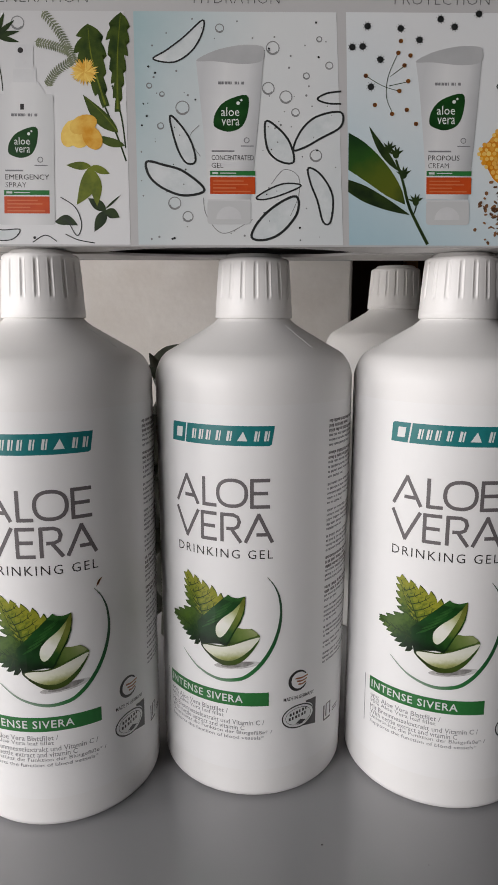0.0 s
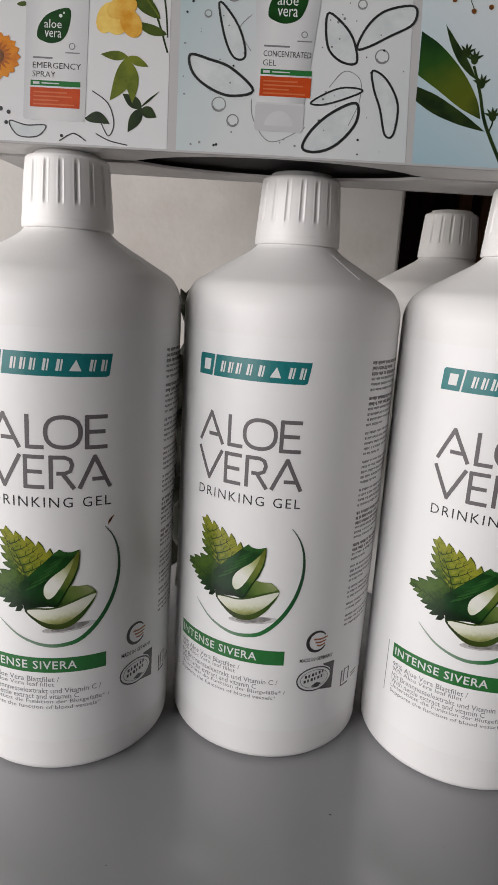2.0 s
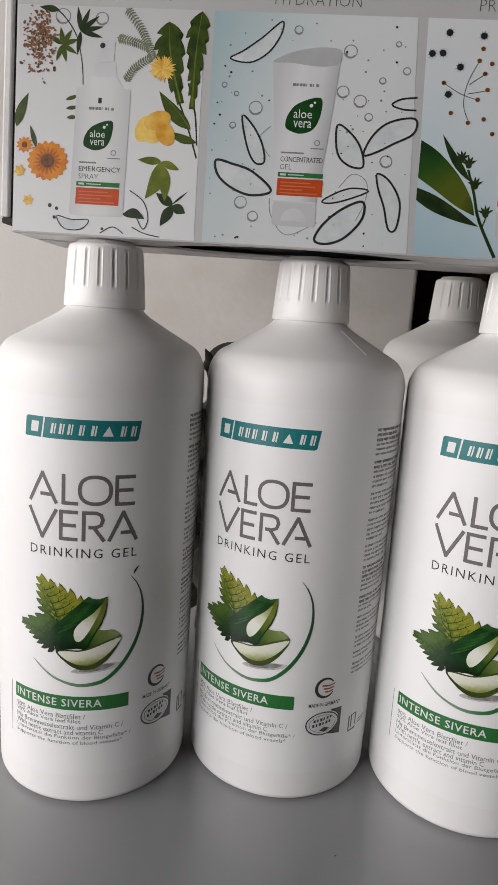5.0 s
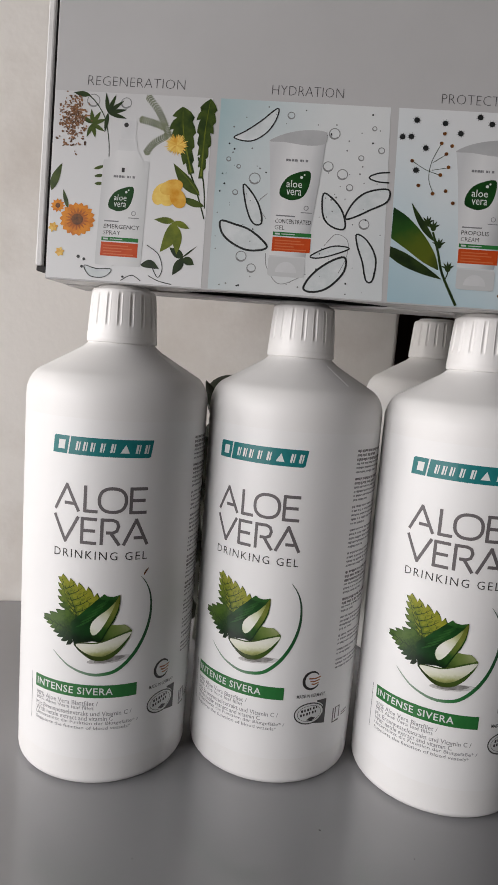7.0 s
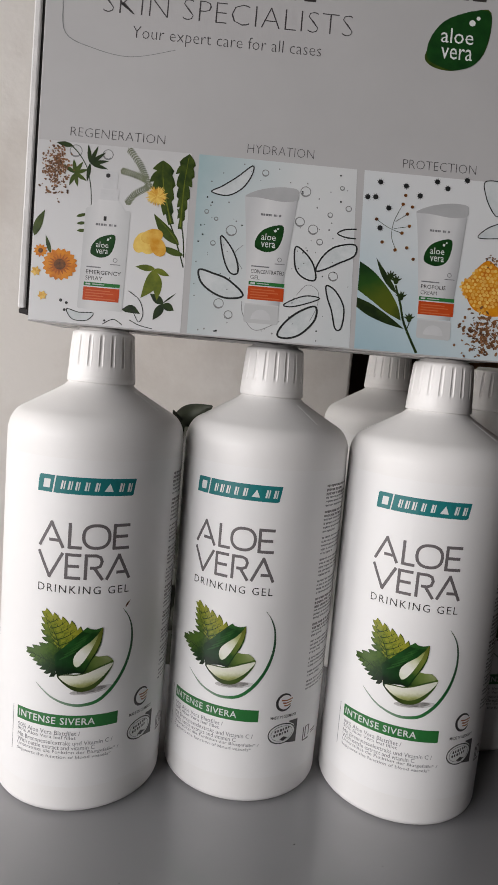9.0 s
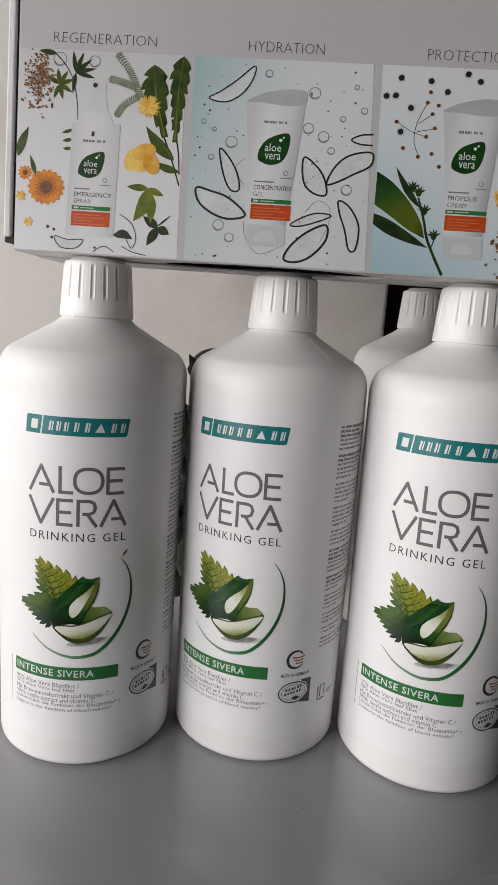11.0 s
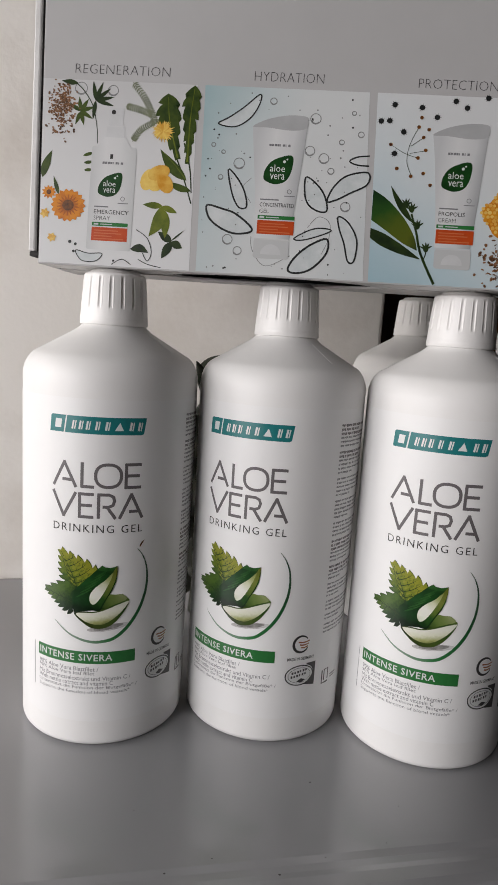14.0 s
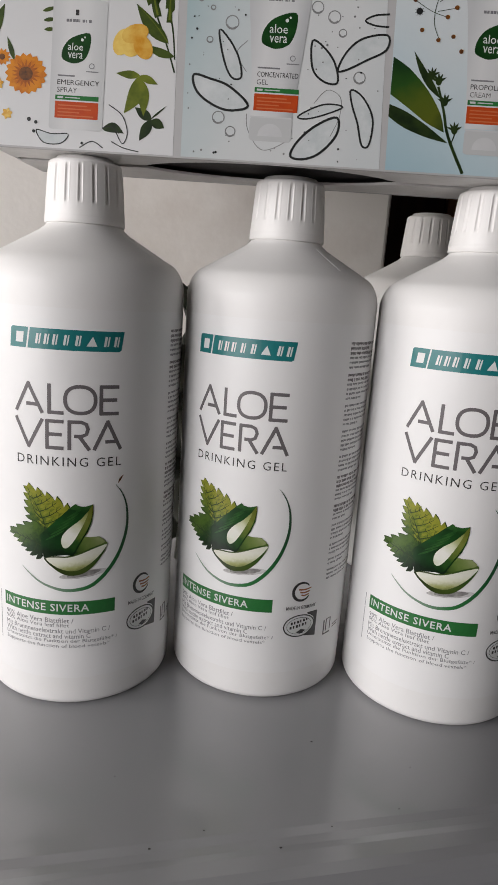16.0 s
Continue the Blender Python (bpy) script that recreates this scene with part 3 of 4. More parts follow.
    p = Print().saw(([(12.5, 78.0), (11.4, 74.4), (8.4, 74.8), (4.6, 77.2), (1.0, 80.0), (-3.9, 83.3)], [(12.5, 78.0), (11.5, 86.0), (7.6, 88.2), (2.0, 86.0), (-3.9, 83.3)]), (8, 6), -2.0)
    put(p, "nettle_leaf", NETTLE_DARK, 3, "dark green saw-edged nettle leaf")
    p = Print().line(curve([(12.5, 78.4), (6.0, 80.8), (-3.4, 83.1)], 4), 0.6, 0.2)
    for i in range(1, 6):
        x, y = 12.4 - 2.7 * i, 78.7 + 0.75 * i
        p.line([(x, y), (x - 3.4, y + 4.6 - 0.7 * i)], 0.45, 0.1).line([(x, y), (x - 1.8, y - 5.0 + 0.8 * i)], 0.45, 0.1)
    stuff_part(put(p, "nettle_vein", NETTLE_VEIN, 4))
    p = Print().smooth([(12.8, 73.3), (17.6, 74.4), (22.3, 74.5), (26.2, 75.9), (29.0, 80.2), (31.1, 82.6), (33.4, 83.2), (36.3, 83.3), (37.6, 81.7), (39.7, 80.1), (39.0, 77.1), (37.2, 74.0), (34.4, 70.2), (30.7, 67.0), (27.1, 65.7), (23.3, 65.5), (19.8, 66.7), (16.8, 68.8), (14.2, 71.0)], 3)
    put(p, "aloe_slice", ALOE_RIM, 3, "boat-shaped slice with a dark green rim")
    p = Print().smooth([(25.6, 75.6), (27.4, 80.0), (29.6, 83.4), (32.4, 83.3), (36.0, 83.2), (38.8, 80.7), (33.6, 78.6), (29.6, 77.0)], 3)
    put(p, "slice_back", SLICE_BACK, 5)
    p = Print().smooth([(13.7, 73.0), (17.7, 73.8), (22.4, 73.9), (26.3, 74.8), (30.4, 76.4), (34.8, 78.2), (39.5, 79.5), (38.2, 77.0), (35.3, 73.5), (31.7, 70.4), (27.9, 68.2), (25.2, 67.7), (21.1, 68.2), (16.9, 70.1)], 3)
    put(p, "gel", SLICE_GEL, 6)
    p = Print().poly([(11.3, 83.9), (23.5, 96.3), (26.1, 98.6), (27.3, 97.6), (30.0, 97.2), (33.3, 98.2), (33.4, 94.8), (32.9, 90.4), (31.3, 85.8), (29.0, 82.0), (26.2, 76.2), (25.3, 74.8), (21.7, 75.2), (16.2, 74.3), (12.8, 73.3), (11.6, 78.3)])
    put(p, "aloe_block", ALOE_SKIN, 7, "dark green cut aloe piece")
    for k in range(5):
        x, y = 13.4 + 2.3 * k, 81.4 + 2.7 * k
        p = Print().line(curve([(x, y), (x + 3.6, y + 2.2), (x + 8.2 - 0.2 * k, y + 5.2)], 3), 0.15, 0.9, swell=True)
        put(p, "aloe_streak", ALOE_STREAK, 8)
    put(Print().poly([(23.6, 96.2), (26.1, 98.5), (27.3, 97.6), (30.0, 97.2), (33.2, 98.1), (31.4, 96.0), (27.4, 95.6)]), "block_end", ALOE_STREAK, 8)
    put(Print().smooth([(33.1, 97.9), (30.6, 93.9), (28.0, 90.8), (23.1, 87.0), (20.3, 83.4), (20.2, 79.2), (22.1, 76.8), (25.1, 76.0), (27.4, 80.2), (30.0, 84.8), (32.1, 89.7), (33.2, 94.5)], 3), "cut_rim", CUT_OLIVE, 9)
    put(Print().smooth([(31.4, 95.0), (28.0, 91.2), (23.4, 87.4), (20.7, 83.8), (20.4, 80.2), (21.8, 78.3), (23.8, 79.4), (26.2, 82.8), (28.4, 87.0), (30.2, 91.0)], 3), "gel", GEL, 10)
    # crescent round the picture
    ring = curve([(42.8, 106.6), (45.9, 102.4), (48.1, 96.7), (48.8, 89.5), (48.0, 82.8), (45.7, 75.8), (42.2, 69.5), (37.8, 64.2), (32.8, 60.3), (27.6, 58.8), (22.2, 58.4), (16.4, 59.5), (10.1, 62.0), (4.8, 65.8), (2.1, 68.1)], 4)
    put(Print().line(ring, 0.15, 1.75, swell=True), "swoosh", SWOOSH, 1, "dark green crescent line")
    # name bar and small print
    put(Print().rect(-8.8, 43.8, 46.6, 53.1), "name_bar", GREEN_INK, 0, "green bar with white capitals")
    put(Print().text("INTENSE SIVERA", -7.6, 32.3, 48.1, 51.7, 0.012, 1.1), "name_text", WHITE_INK, 1)
    p = Print()
    rows = (("90% Aloe Vera Blattfilet /", 25.5), ("90% Aloe Vera leaf fillet", 23.6), ("Mit Brennnesselextrakt und Vitamin C /", 41.8), ("With nettle extract and vitamin C", 33.0),
            ("Unterstützt die Funktion der Blutgefäße* /", 45.4), ("Supports the function of blood vessels*", 41.6))
    for i, (words, x1) in enumerate(rows):
        y = 43.0 - 2.55 * i
        p.text(words, -8.0, x1, y - (0.5 if i != 1 else 0.0), y + 1.8)
    stuff_part(put(p, "small_print", SMALL_INK, 0))
    put(Print().rect(-12.0, -11.7, 28.8, 52.6), "side_rule", SMALL_INK, 0)
    # round origin mark, oval seal and monogram
    p = Print().line(arc(58.0, 56.4, 4.5, 35, 330, 20), 0.5, 1.5, swell=True)
    put(p, "origin_mark", DARK_INK, 0, "dark ring with copper stripes")
    p = Print()
    for k in range(3):
        p.line(curve([(56.2 + 0.8 * k, 57.6 - 1.5 * k), (59.5, 57.3 - 1.5 * k), (62.8 - 0.5 * k, 58.0 - 1.5 * k)], 4), 0.8, 0.6)
    put(p, "origin_stripes", BROWN_INK, 1)
    put(Print().text("MADE IN GERMANY", 50.6, 66.6, 47.4, 49.2, 0.006), "origin_text", DARK_INK, 0)
    put(Print().poly([(62.0, 45.2), (68.0, 45.2), (68.0, 31.8), (60.0, 33.4), (64.0, 38.5)]), "seal_corner", DARK_INK, 0)
    put(Print().disc(58.3, 38.8, 8.3, 5.6, 14, 24), "seal", WHITE_INK, 1)
    p = Print().ring(58.3, 38.8, 8.2, 0.6, 28, 5.5).ring(58.3, 38.8, 6.6, 0.2, 28, 4.2)
    for k, w in enumerate((1.0, 0.8, 1.1, 0.7, 1.0, 0.8)):
        p.rect(53.6 + 1.6 * k, 53.6 + 1.6 * k + w, 39.6 + 0.28 * k, 41.0 + 0.28 * k).rect(53.2 + 1.6 * k, 53.2 + 1.6 * k + w, 37.4 + 0.28 * k, 38.8 + 0.28 * k)
    p.poly([(56.6, 35.4), (59.2, 37.0), (62.0, 36.0), (59.4, 34.6)])
    stuff_part(put(p, "seal_mark", DARK_INK, 2))
    p = Print().line([(74.2, 37.6), (74.2, 30.0), (79.6, 30.0)], 1.0).line([(76.0, 31.4), (76.0, 37.6), (79.4, 37.6), (79.4, 31.4)], 0.9)
    p.rect(82.0, 88.0, 32.4, 33.0).rect(82.0, 87.0, 31.0, 31.6)
    put(p, "monogram", GREY_INK, 0)
    # unreadable column of small print: plain bars
    rnd = random.Random(7)
    p, bold = Print(), Print()
    y = 172.0
    for n, heavy in ((6, 3), (6, 2), (5, 0), (5, 0), (4, 0), (6, 3), (4, 2), (4, 0), (3, 0), (2, 0), (3, 0)):
        for k in range(n):
            x = 71.8
            end = 99.5 - (rnd.uniform(8, 20) if k == n - 1 or (heavy and k == 1) else rnd.random() * 4)
            rows, thick = (bold, 1.25) if k < heavy else (p, 0.95)
            while x < end:
                for _ in range(rnd.randint(2, 9)):
                    w = rnd.uniform(0.3, 0.75)
                    rows.rect(x, x + w, y - thick * rnd.uniform(0.75, 1.2), y)
                    x += w + 0.16
                x += 0.55
            y -= 2.12
        y -= 1.15
    stuff_part(put(p, "side_text", SMALL_INK, 0))
    stuff_part(put(bold, "side_heading", GREY_INK, 0))


def bottle():
    root = new("bottle")
    tagged(root, "white plastic bottle of drinking gel with a ribbed screw cap", "bottle", "bottles on the table")
    prof = [(0.0385, 0.00036), (0.0405, 0.0)] + arc(radius(0.004) - 0.0042, 0.0042, 0.0042, -90, 0, 6)
    prof += [(radius(z), z) for z in (0.02, 0.06, 0.10, 0.14, 0.17, 0.184)]
    top = curve([(radius(0.186), 0.1865), (0.0448, 0.1900), (0.0432, 0.1945), (0.0405, 0.1981), (0.0365, 0.2006)], 4)
    prof += top + [(0.0305, 0.2041), (0.0245, 0.2076), (0.0195, 0.2106), (0.0176, 0.2122), (0.0168, 0.2130), (0.0160, 0.2140)]
    part("body", lathe(prof, 144), WHITE_PLASTIC, root, smooth=True)
    # mould seam running down the shoulder
    for side in (92, 272):
        bm = bmesh.new()
        rows = []
        for r, z in [(0.0195, 0.2106), (0.0245, 0.2076), (0.0305, 0.2041), (0.0345, 0.2018)]:
            a = radians(side)
            rows.append([bm.verts.new(((r + 0.0003) * math.sin(a) + s * math.cos(a), -(r + 0.0003) * math.cos(a) + s * math.sin(a), z + h)) for s, h in ((0.0004, -0.0003), (0, 0.0002), (-0.0004, -0.0003))])
        for a, b in zip(rows, rows[1:]):
            for i in range(2):
                bm.faces.new((a[i], a[i + 1], b[i + 1], b[i]))
        part("mould_seam", bm, WHITE_PLASTIC, root, smooth=True)
    part("cap", cap_mesh(), CAP_PLASTIC, root, "ribbed white screw cap", smooth=True)
    bm = bmesh.new()
    rows = []
    zs = (0.0150, 0.06, 0.11, 0.15, 0.1795)
    n = 160
    for z in zs:
        rows.append([bm.verts.new(on_bottle(-0.045 + 0.2755 * i / n, z, 0.00010)) for i in range(n + 1)])
    for a, b in zip(rows, rows[1:]):
        for i in range(n):
            bm.faces.new((a[i], a[i + 1], b[i + 1], b[i]))
    label = part("label", bm, LABEL_FILM, root, "white printed wrap label", smooth=True)
    label_prints(label)
    return root


first = bottle()
first.matrix_basis = pose(-0.0882, -0.0345, 0, 0, 0, -21.1)
second = copy_thing(first, pose(0.0021, -0.0177, 0, 0, 0, -48.0))
third = copy_thing(first, pose(0.0930, -0.0265, 0, 0, 0, -47.4))
copy_thing(first, pose(0.1010, 0.1340, 0, 0, 0, -20.0) @ Matrix.Scale(1.03, 4))
copy_thing(first, pose(0.1510, 0.0450, 0, 0, 0, 0.0))
# the wrap labels sit at slightly different heights
for thing, rise in ((first, -0.0003), (third, 0.0012)):
    for piece in thing.children:
        if piece.name.split(".")[0] == "label":
            piece.location.z += rise


# a brown fleck stuck to the label of the first bottle only
for piece in first.children:
    if piece.name.split(".")[0] == "label":
        Print().leaf(44.0, 106.9, 46.6, 110.6, 0.9, 0.3).lay("fleck", UMBER, piece, on_bottle, 0.00016, "small brown fleck stuck to the label", 2.5)


# ---- the gift box on the caps ----
LEAN_BACK = 0.14
SKEW = 0.035  # the box leans a little to its left end
BASE = 0.2414


def on_box(u, v, lift):
    return Vector((u, -0.0513 + LEAN_BACK * v * 0.99 - lift, BASE + 0.0002 + v * 0.99 + lift * LEAN_BACK))


def sheared(bm):
    for v in bm.verts:
        v.co.y += LEAN_BACK * (v.co.z - BASE)
        v.co.x -= SKEW * (v.co.z - BASE)
    return bm


def aloe_mark(p_leaf, p_text, x, y, s):
    """Green leaf mark with the words in it."""
    p_leaf.poly(curve([(x - 0.52 * s, y - 0.30 * s), (x - 0.46 * s, y + 0.06 * s), (x - 0.16 * s, y + 0.40 * s), (x + 0.48 * s, y + 0.58 * s),
                       (x + 0.52 * s, y + 0.10 * s), (x + 0.34 * s, y - 0.34 * s), (x - 0.02 * s, y - 0.50 * s), (x - 0.34 * s, y - 0.44 * s)], 4, True))
    p_text.text("aloe", x - 0.30 * s, x + 0.26 * s, y - 0.04 * s, y + 0.22 * s, 0.0)
    p_text.text("vera", x - 0.28 * s, x + 0.26 * s, y - 0.32 * s, y - 0.12 * s, 0.0)
    p_text.disc(x + 0.22 * s, y + 0.34 * s, 0.055 * s).disc(x + 0.32 * s, y + 0.43 * s, 0.035 * s)


def pod(lines, fills, pts, w):
    c = curve(pts, 5, True)
    fills.poly(c)
    lines.line(c, w, closed=True)


def gift_box():
    root = new("gift_box")
    tagged(root, "white printed cardboard gift box standing on the bottle caps", "box")
    x0, x1, top, deep = -0.1227, 0.1132, BASE + 0.205, 0.0085
    # shell: front, back, sides, top
    front = part("front_panel", sheared(block(x0, x1, -0.0513, -0.0498, BASE, top, 0.0004, 2)), CARD, root, "white printed front of the box")
    part("back_panel", sheared(block(x0, x1, deep - 0.0015, deep, BASE, top)), CARD, root)
    for x in (x0, x1 - 0.0015):
        part("side_panel", sheared(block(x, x + 0.0015, -0.0497, deep - 0.0016, BASE + 0.0002, top)), CARD, root)
    part("top_panel", sheared(block(x0 + 0.0016, x1 - 0.0016, -0.0497, deep - 0.0016, top - 0.0015, top - 0.0001)), CARD, root)
    # raised lid rims at both ends; shade in groove and open ends is painted near-black
    for a, b, g0, g1 in ((x0 - 0.0058, x0 - 0.0023, x0 - 0.0023, x0 - 0.0001), (x1 + 0.0020, x1 + 0.0058, x1 + 0.0001, x1 + 0.0020)):
        part("lid_rim", sheared(block(a, b, -0.0500, deep - 0.002, BASE + 0.0060, top - 0.001, 0.0008, 2)), CARD_EDGE, root, "white folded card rim")
        part("rim_groove", sheared(block(g0, g1, -0.0478, deep - 0.002, BASE + 0.0030, top - 0.001)), CARD_SHADE, root, "groove with its shade painted in dark")
        part("rim_end", sheared(block(min(a, g0) + 0.0004, max(b, g1) - 0.0004, -0.0494, deep - 0.003, BASE + 0.0035, BASE + 0.0059, 0.0006)), CARD_SHADE, root, "open end of the rim, its shade painted dark")
    # bottom: two flaps that gape apart in a narrow dark slit
    for name, sign in (("front_flap", -1), ("rear_flap", 1)):
        bm = bmesh.new()
        rows = []
        n = 48
        for i in range(n + 1):
            x = x0 + (x1 - x0) * i / n
            s = (x + 0.008) / 0.054
            gap = max(0.0, 1 - s * s) ** 0.7
            if sign < 0:
                ya, yb = -0.0497, -0.0285 - 0.0198 * gap
                sag = 0.0
            else:
                ya, yb = deep - 0.0016, -0.0235 + 0.0170 * gap
                sag = 0.0002
            rows.append([bm.verts.new((x, ya, BASE + 0.0001)), bm.verts.new((x, yb, BASE + 0.0001 - sag)), bm.verts.new((x, yb, BASE + 0.0012 - sag)), bm.verts.new((x, ya, BASE + 0.0012))])
        for a, b in zip(rows, rows[1:]):
            for i in range(4):
                bm.faces.new((a[i], a[(i + 1) % 4], b[(i + 1) % 4], b[i]))
        bmesh.ops.recalc_face_normals(bm, faces=bm.faces[:])
        part(name, bm, CARD_EDGE, root, "grey-white folded bottom flap")
    # dark sheet close above the slit, added as the shade inside the box
    part("inside_shade", sheared(block(x0 + 0.002, x1 - 0.002, -0.0494, deep - 0.002, BASE + 0.0030, BASE + 0.0045)), CARD_SHADE, root, "dark sheet standing in for the shade inside the box")

    def put(pr, name, mat, layer, text=""):
        return pr.lay(name, mat, front, on_box, 0.00004 + 0.000022 * layer, text)

    def each(pr, name, mat, layer, text=""):
        for piece in pr.pieces():
            put(piece, name, mat, layer, text)

    def stuff(ob):
        ob["kind"] = "stuff"

    # headings
    put(Print().text("SKIN SPECIALISTS", -99.5, 25.5, 157.0, 167.6, -0.028), "heading", HEAD_INK, 0, "thin grey printed heading")
    put(Print().text("REGENERATION", -110.0, -63.2, 93.4, 97.9, -0.022), "heading", HEAD_INK, 0, "thin grey printed heading")
    put(Print().text("HYDRATION", -22.0, 11.4, 93.4, 97.9, -0.022), "heading", HEAD_INK, 0, "thin grey printed heading")
    put(Print().text("PROTECTION", 56.4, 93.6, 93.4, 97.9, -0.022), "heading", HEAD_INK, 0, "thin grey printed heading")
    put(Print().text("Your expert care for all cases", -84.0, 10.6, 143.4, 151.4, -0.018), "heading", HEAD_INK, 0, "thin grey printed heading")
    p = Print()
    for x, w in ((-74, 11), (-61, 8), (-51, 11), (-38, 8), (-22, 10), (-10, 6), (0, 6)):
        put(Print().rect(x, x + w, 172.6, 183.0), "heading_bar", DARK_INK, 0)
    p.rect(66, 74, 181.5, 184).rect(78, 83, 181.5, 184).rect(85, 92, 181.5, 184)
    stuff(put(p, "brand_bar", DARK_INK, 0))
    put(Print().line(curve([(-121, 178), (-119.5, 160), (-117, 144.5), (-104, 138.5), (-84, 135.6), (-62, 141.2)], 5), 0.6, 0.25), "swoosh", FAINT_INK, 0)
    leafs, words, shade = Print(), Print(), Print()
    shade.poly(curve([(63.0, 149.8), (66.0, 158.0), (76, 170), (93.2, 178), (95.4, 166.0), (91.0, 152), (80, 145.4), (69, 145.4)], 4, True))
    put(shade, "mark_shade", HERB, 0)
    aloe_mark(leafs, words, 79.2, 160.0, 29.5)
    for x, y, s in ((-89.3, 39.6, 11.0), (-7.6, 51.0, 13.0), (77.4, 51.9, 13.0)):
        aloe_mark(leafs, words, x, y, s)
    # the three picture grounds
    put(Print().poly([(-122.4, 0.6), (-47.4, 0.6), (-49.3, 90.2), (-125.4, 90.2)]), "picture_ground", PANEL_WHITE_SHADED, 0, "white botanical picture")
    put(Print().poly([(-44.2, 0.6), (37.0, 0.6), (33.6, 90.3), (-45.6, 90.3)]), "picture_ground", PANEL_BLUE, 0, "pale blue picture with outlined aloe slices")
    put(Print().poly([(39.4, 0.6), (112.8, 0.6), (110.0, 90.4), (37.4, 90.4)]), "picture_ground", PANEL_SKY, 0, "blue-white picture with propolis and honeycomb")
    rnd = random.Random(3)

    # first picture: herbs and flowers round a spray bottle
    crumbs = Print()
    for _ in range(320):
        x, y = rnd.gauss(-115.5, 3.2), rnd.gauss(76.5, 5.6)
        if -123 < x < -104 and 56 < y < 90:
            crumbs.disc(x, y, rnd.uniform(0.3, 0.95), rnd.uniform(0.25, 0.6), rnd.uniform(0, 180), 6)
    for _ in range(330):
        x, y = rnd.gauss(105.5, 6.0), rnd.gauss(12.5, 5.2)
        if 84 < x < 112.8 and 1.5 < y < 27:
            crumbs.disc(x, y, rnd.uniform(0.3, 1.25), rnd.uniform(0.22, 0.8), rnd.uniform(0, 180), 6)
    for _ in range(34):
        x, y = rnd.gauss(107, 3.5), rnd.gauss(51, 2.4)
        if 95 < x < 112.8:
            crumbs.disc(x, y, rnd.uniform(0.3, 0.7), rnd.uniform(0.22, 0.5), rnd.uniform(0, 180), 6)
    stuff(put(crumbs, "resin_crumb_print", CRUMB, 5))
    stems, herb, dark, olive = Print(), Print(), Print(), Print()
    stems.line(curve([(-112.0, 90.0), (-106.5, 86.5), (-100.5, 78.5), (-97.6, 68), (-96.7, 59.7)], 4), 0.55, 0.3)
    dark.leaf(-108.2, 88.4, -116.5, 89.4, 2.6)
    for bx, by, size, turns in ((-106, 75, 7.0, (100, 60, 20, -30, -75, -110, 150)), (-99.0, 80.5, 9.5, (70, 40, 12, -14, -95, 100))):
        for a in turns:
            (herb if bx < -100 else dark).leaf(bx, by, bx + size * math.cos(radians(a)), by + size * math.sin(radians(a)) * 1.0, 2.0)
    # grey feathery sprig
    sprig = Print()
    for line_pts in ([(-81, 90), (-75, 83), (-71, 76), (-68.6, 70.5)], [(-84, 78.5), (-77, 77), (-71, 75)], [(-79.5, 61.5), (-76, 67), (-70, 71)]):
        c = curve(line_pts, 8)
        sprig.line(c, 0.35, 0.2)
        for i in range(1, len(c) - 1):
            d = Vector(c[i + 1]) - Vector(c[i - 1])
            d.normalize()
            for s in (-1, 1):
                e = Vector(c[i]) + (d * 0.5 + Vector((-d.y, d.x)) * s) * 2.0
                sprig.leaf(c[i][0], c[i][1], e.x, e.y, 0.72)
    stuff(put(sprig, "sprig", SPRIG, 3, "grey feathery sprig"))
    # dandelion with two toothed leaves
    stems.line(curve([(-62, 64), (-57, 54), (-52, 42), (-48.8, 33)], 4), 0.7, 0.6)
    stems.line(curve([(-54, 62), (-50.5, 50), (-49, 38)], 4), 0.7, 0.5)
    herb.saw(([(-63.4, 85.4), (-66.8, 77.0), (-65.8, 70.0), (-61.4, 62.0), (-56.6, 54.0)], [(-63.4, 85.4), (-59.8, 80.5), (-58.2, 74.0), (-58.0, 64.0), (-56.6, 54.0)]), (6, 5), 2.3)
    herb.saw(([(-50.4, 89.8), (-54.4, 82.0), (-54.0, 74.0), (-53.2, 64.0), (-52.0, 52.0)], [(-50.4, 89.8), (-48.9, 84.0), (-49.2, 76.0), (-50.6, 64.0), (-52.0, 52.0)]), (7, 7), 1.9)
    herb.leaf(-51.8, 44, -65.5, 58.5, 5.4, 1.0)
    herb.leaf(-49.2, 39, -61.5, 43.0, 3.4, 0.5)
    petals, gold, centres = Print(), Print(), Print()
    for i in range(48):
        a = radians(360 / 48 * i + rnd.uniform(-6, 6))
        r = rnd.uniform(4.6, 6.4)
        gold.leaf(-64.8, 67, -64.8 + r * math.cos(a), 67 + 0.9 * r * math.sin(a), 0.95)
    for i in range(18):
        a = radians(20 * i)
        petals.leaf(-109.4, 29, -109.4 + 8.7 * math.cos(a), 29 + 8.1 * math.sin(a), 3.3, 0, 0, 1.9)
    inner = Print()
    for i in range(18):
        a = radians(20 * i + 10)
        inner.leaf(-109.4, 29, -109.4 + 5.9 * math.cos(a), 29 + 5.4 * math.sin(a), 1.2)
    for i in range(11):
        a = radians(33 * i)
        petals.leaf(-119.4, 35.0, -119.4 + 3.6 * math.cos(a), 35 + 3.4 * math.sin(a), 1.8)
    centres.disc(-109.4, 29, 2.9, 2.7).disc(-119.4, 35, 1.2)
    for x, y, r in ((-120.8, 24.6, 2.6), (-116.6, 13.0, 2.4)):
        for i in range(6):
            a = radians(60 * i + 15)
            gold.leaf(x, y, x + r * math.cos(a), y + r * math.sin(a), 1.7)
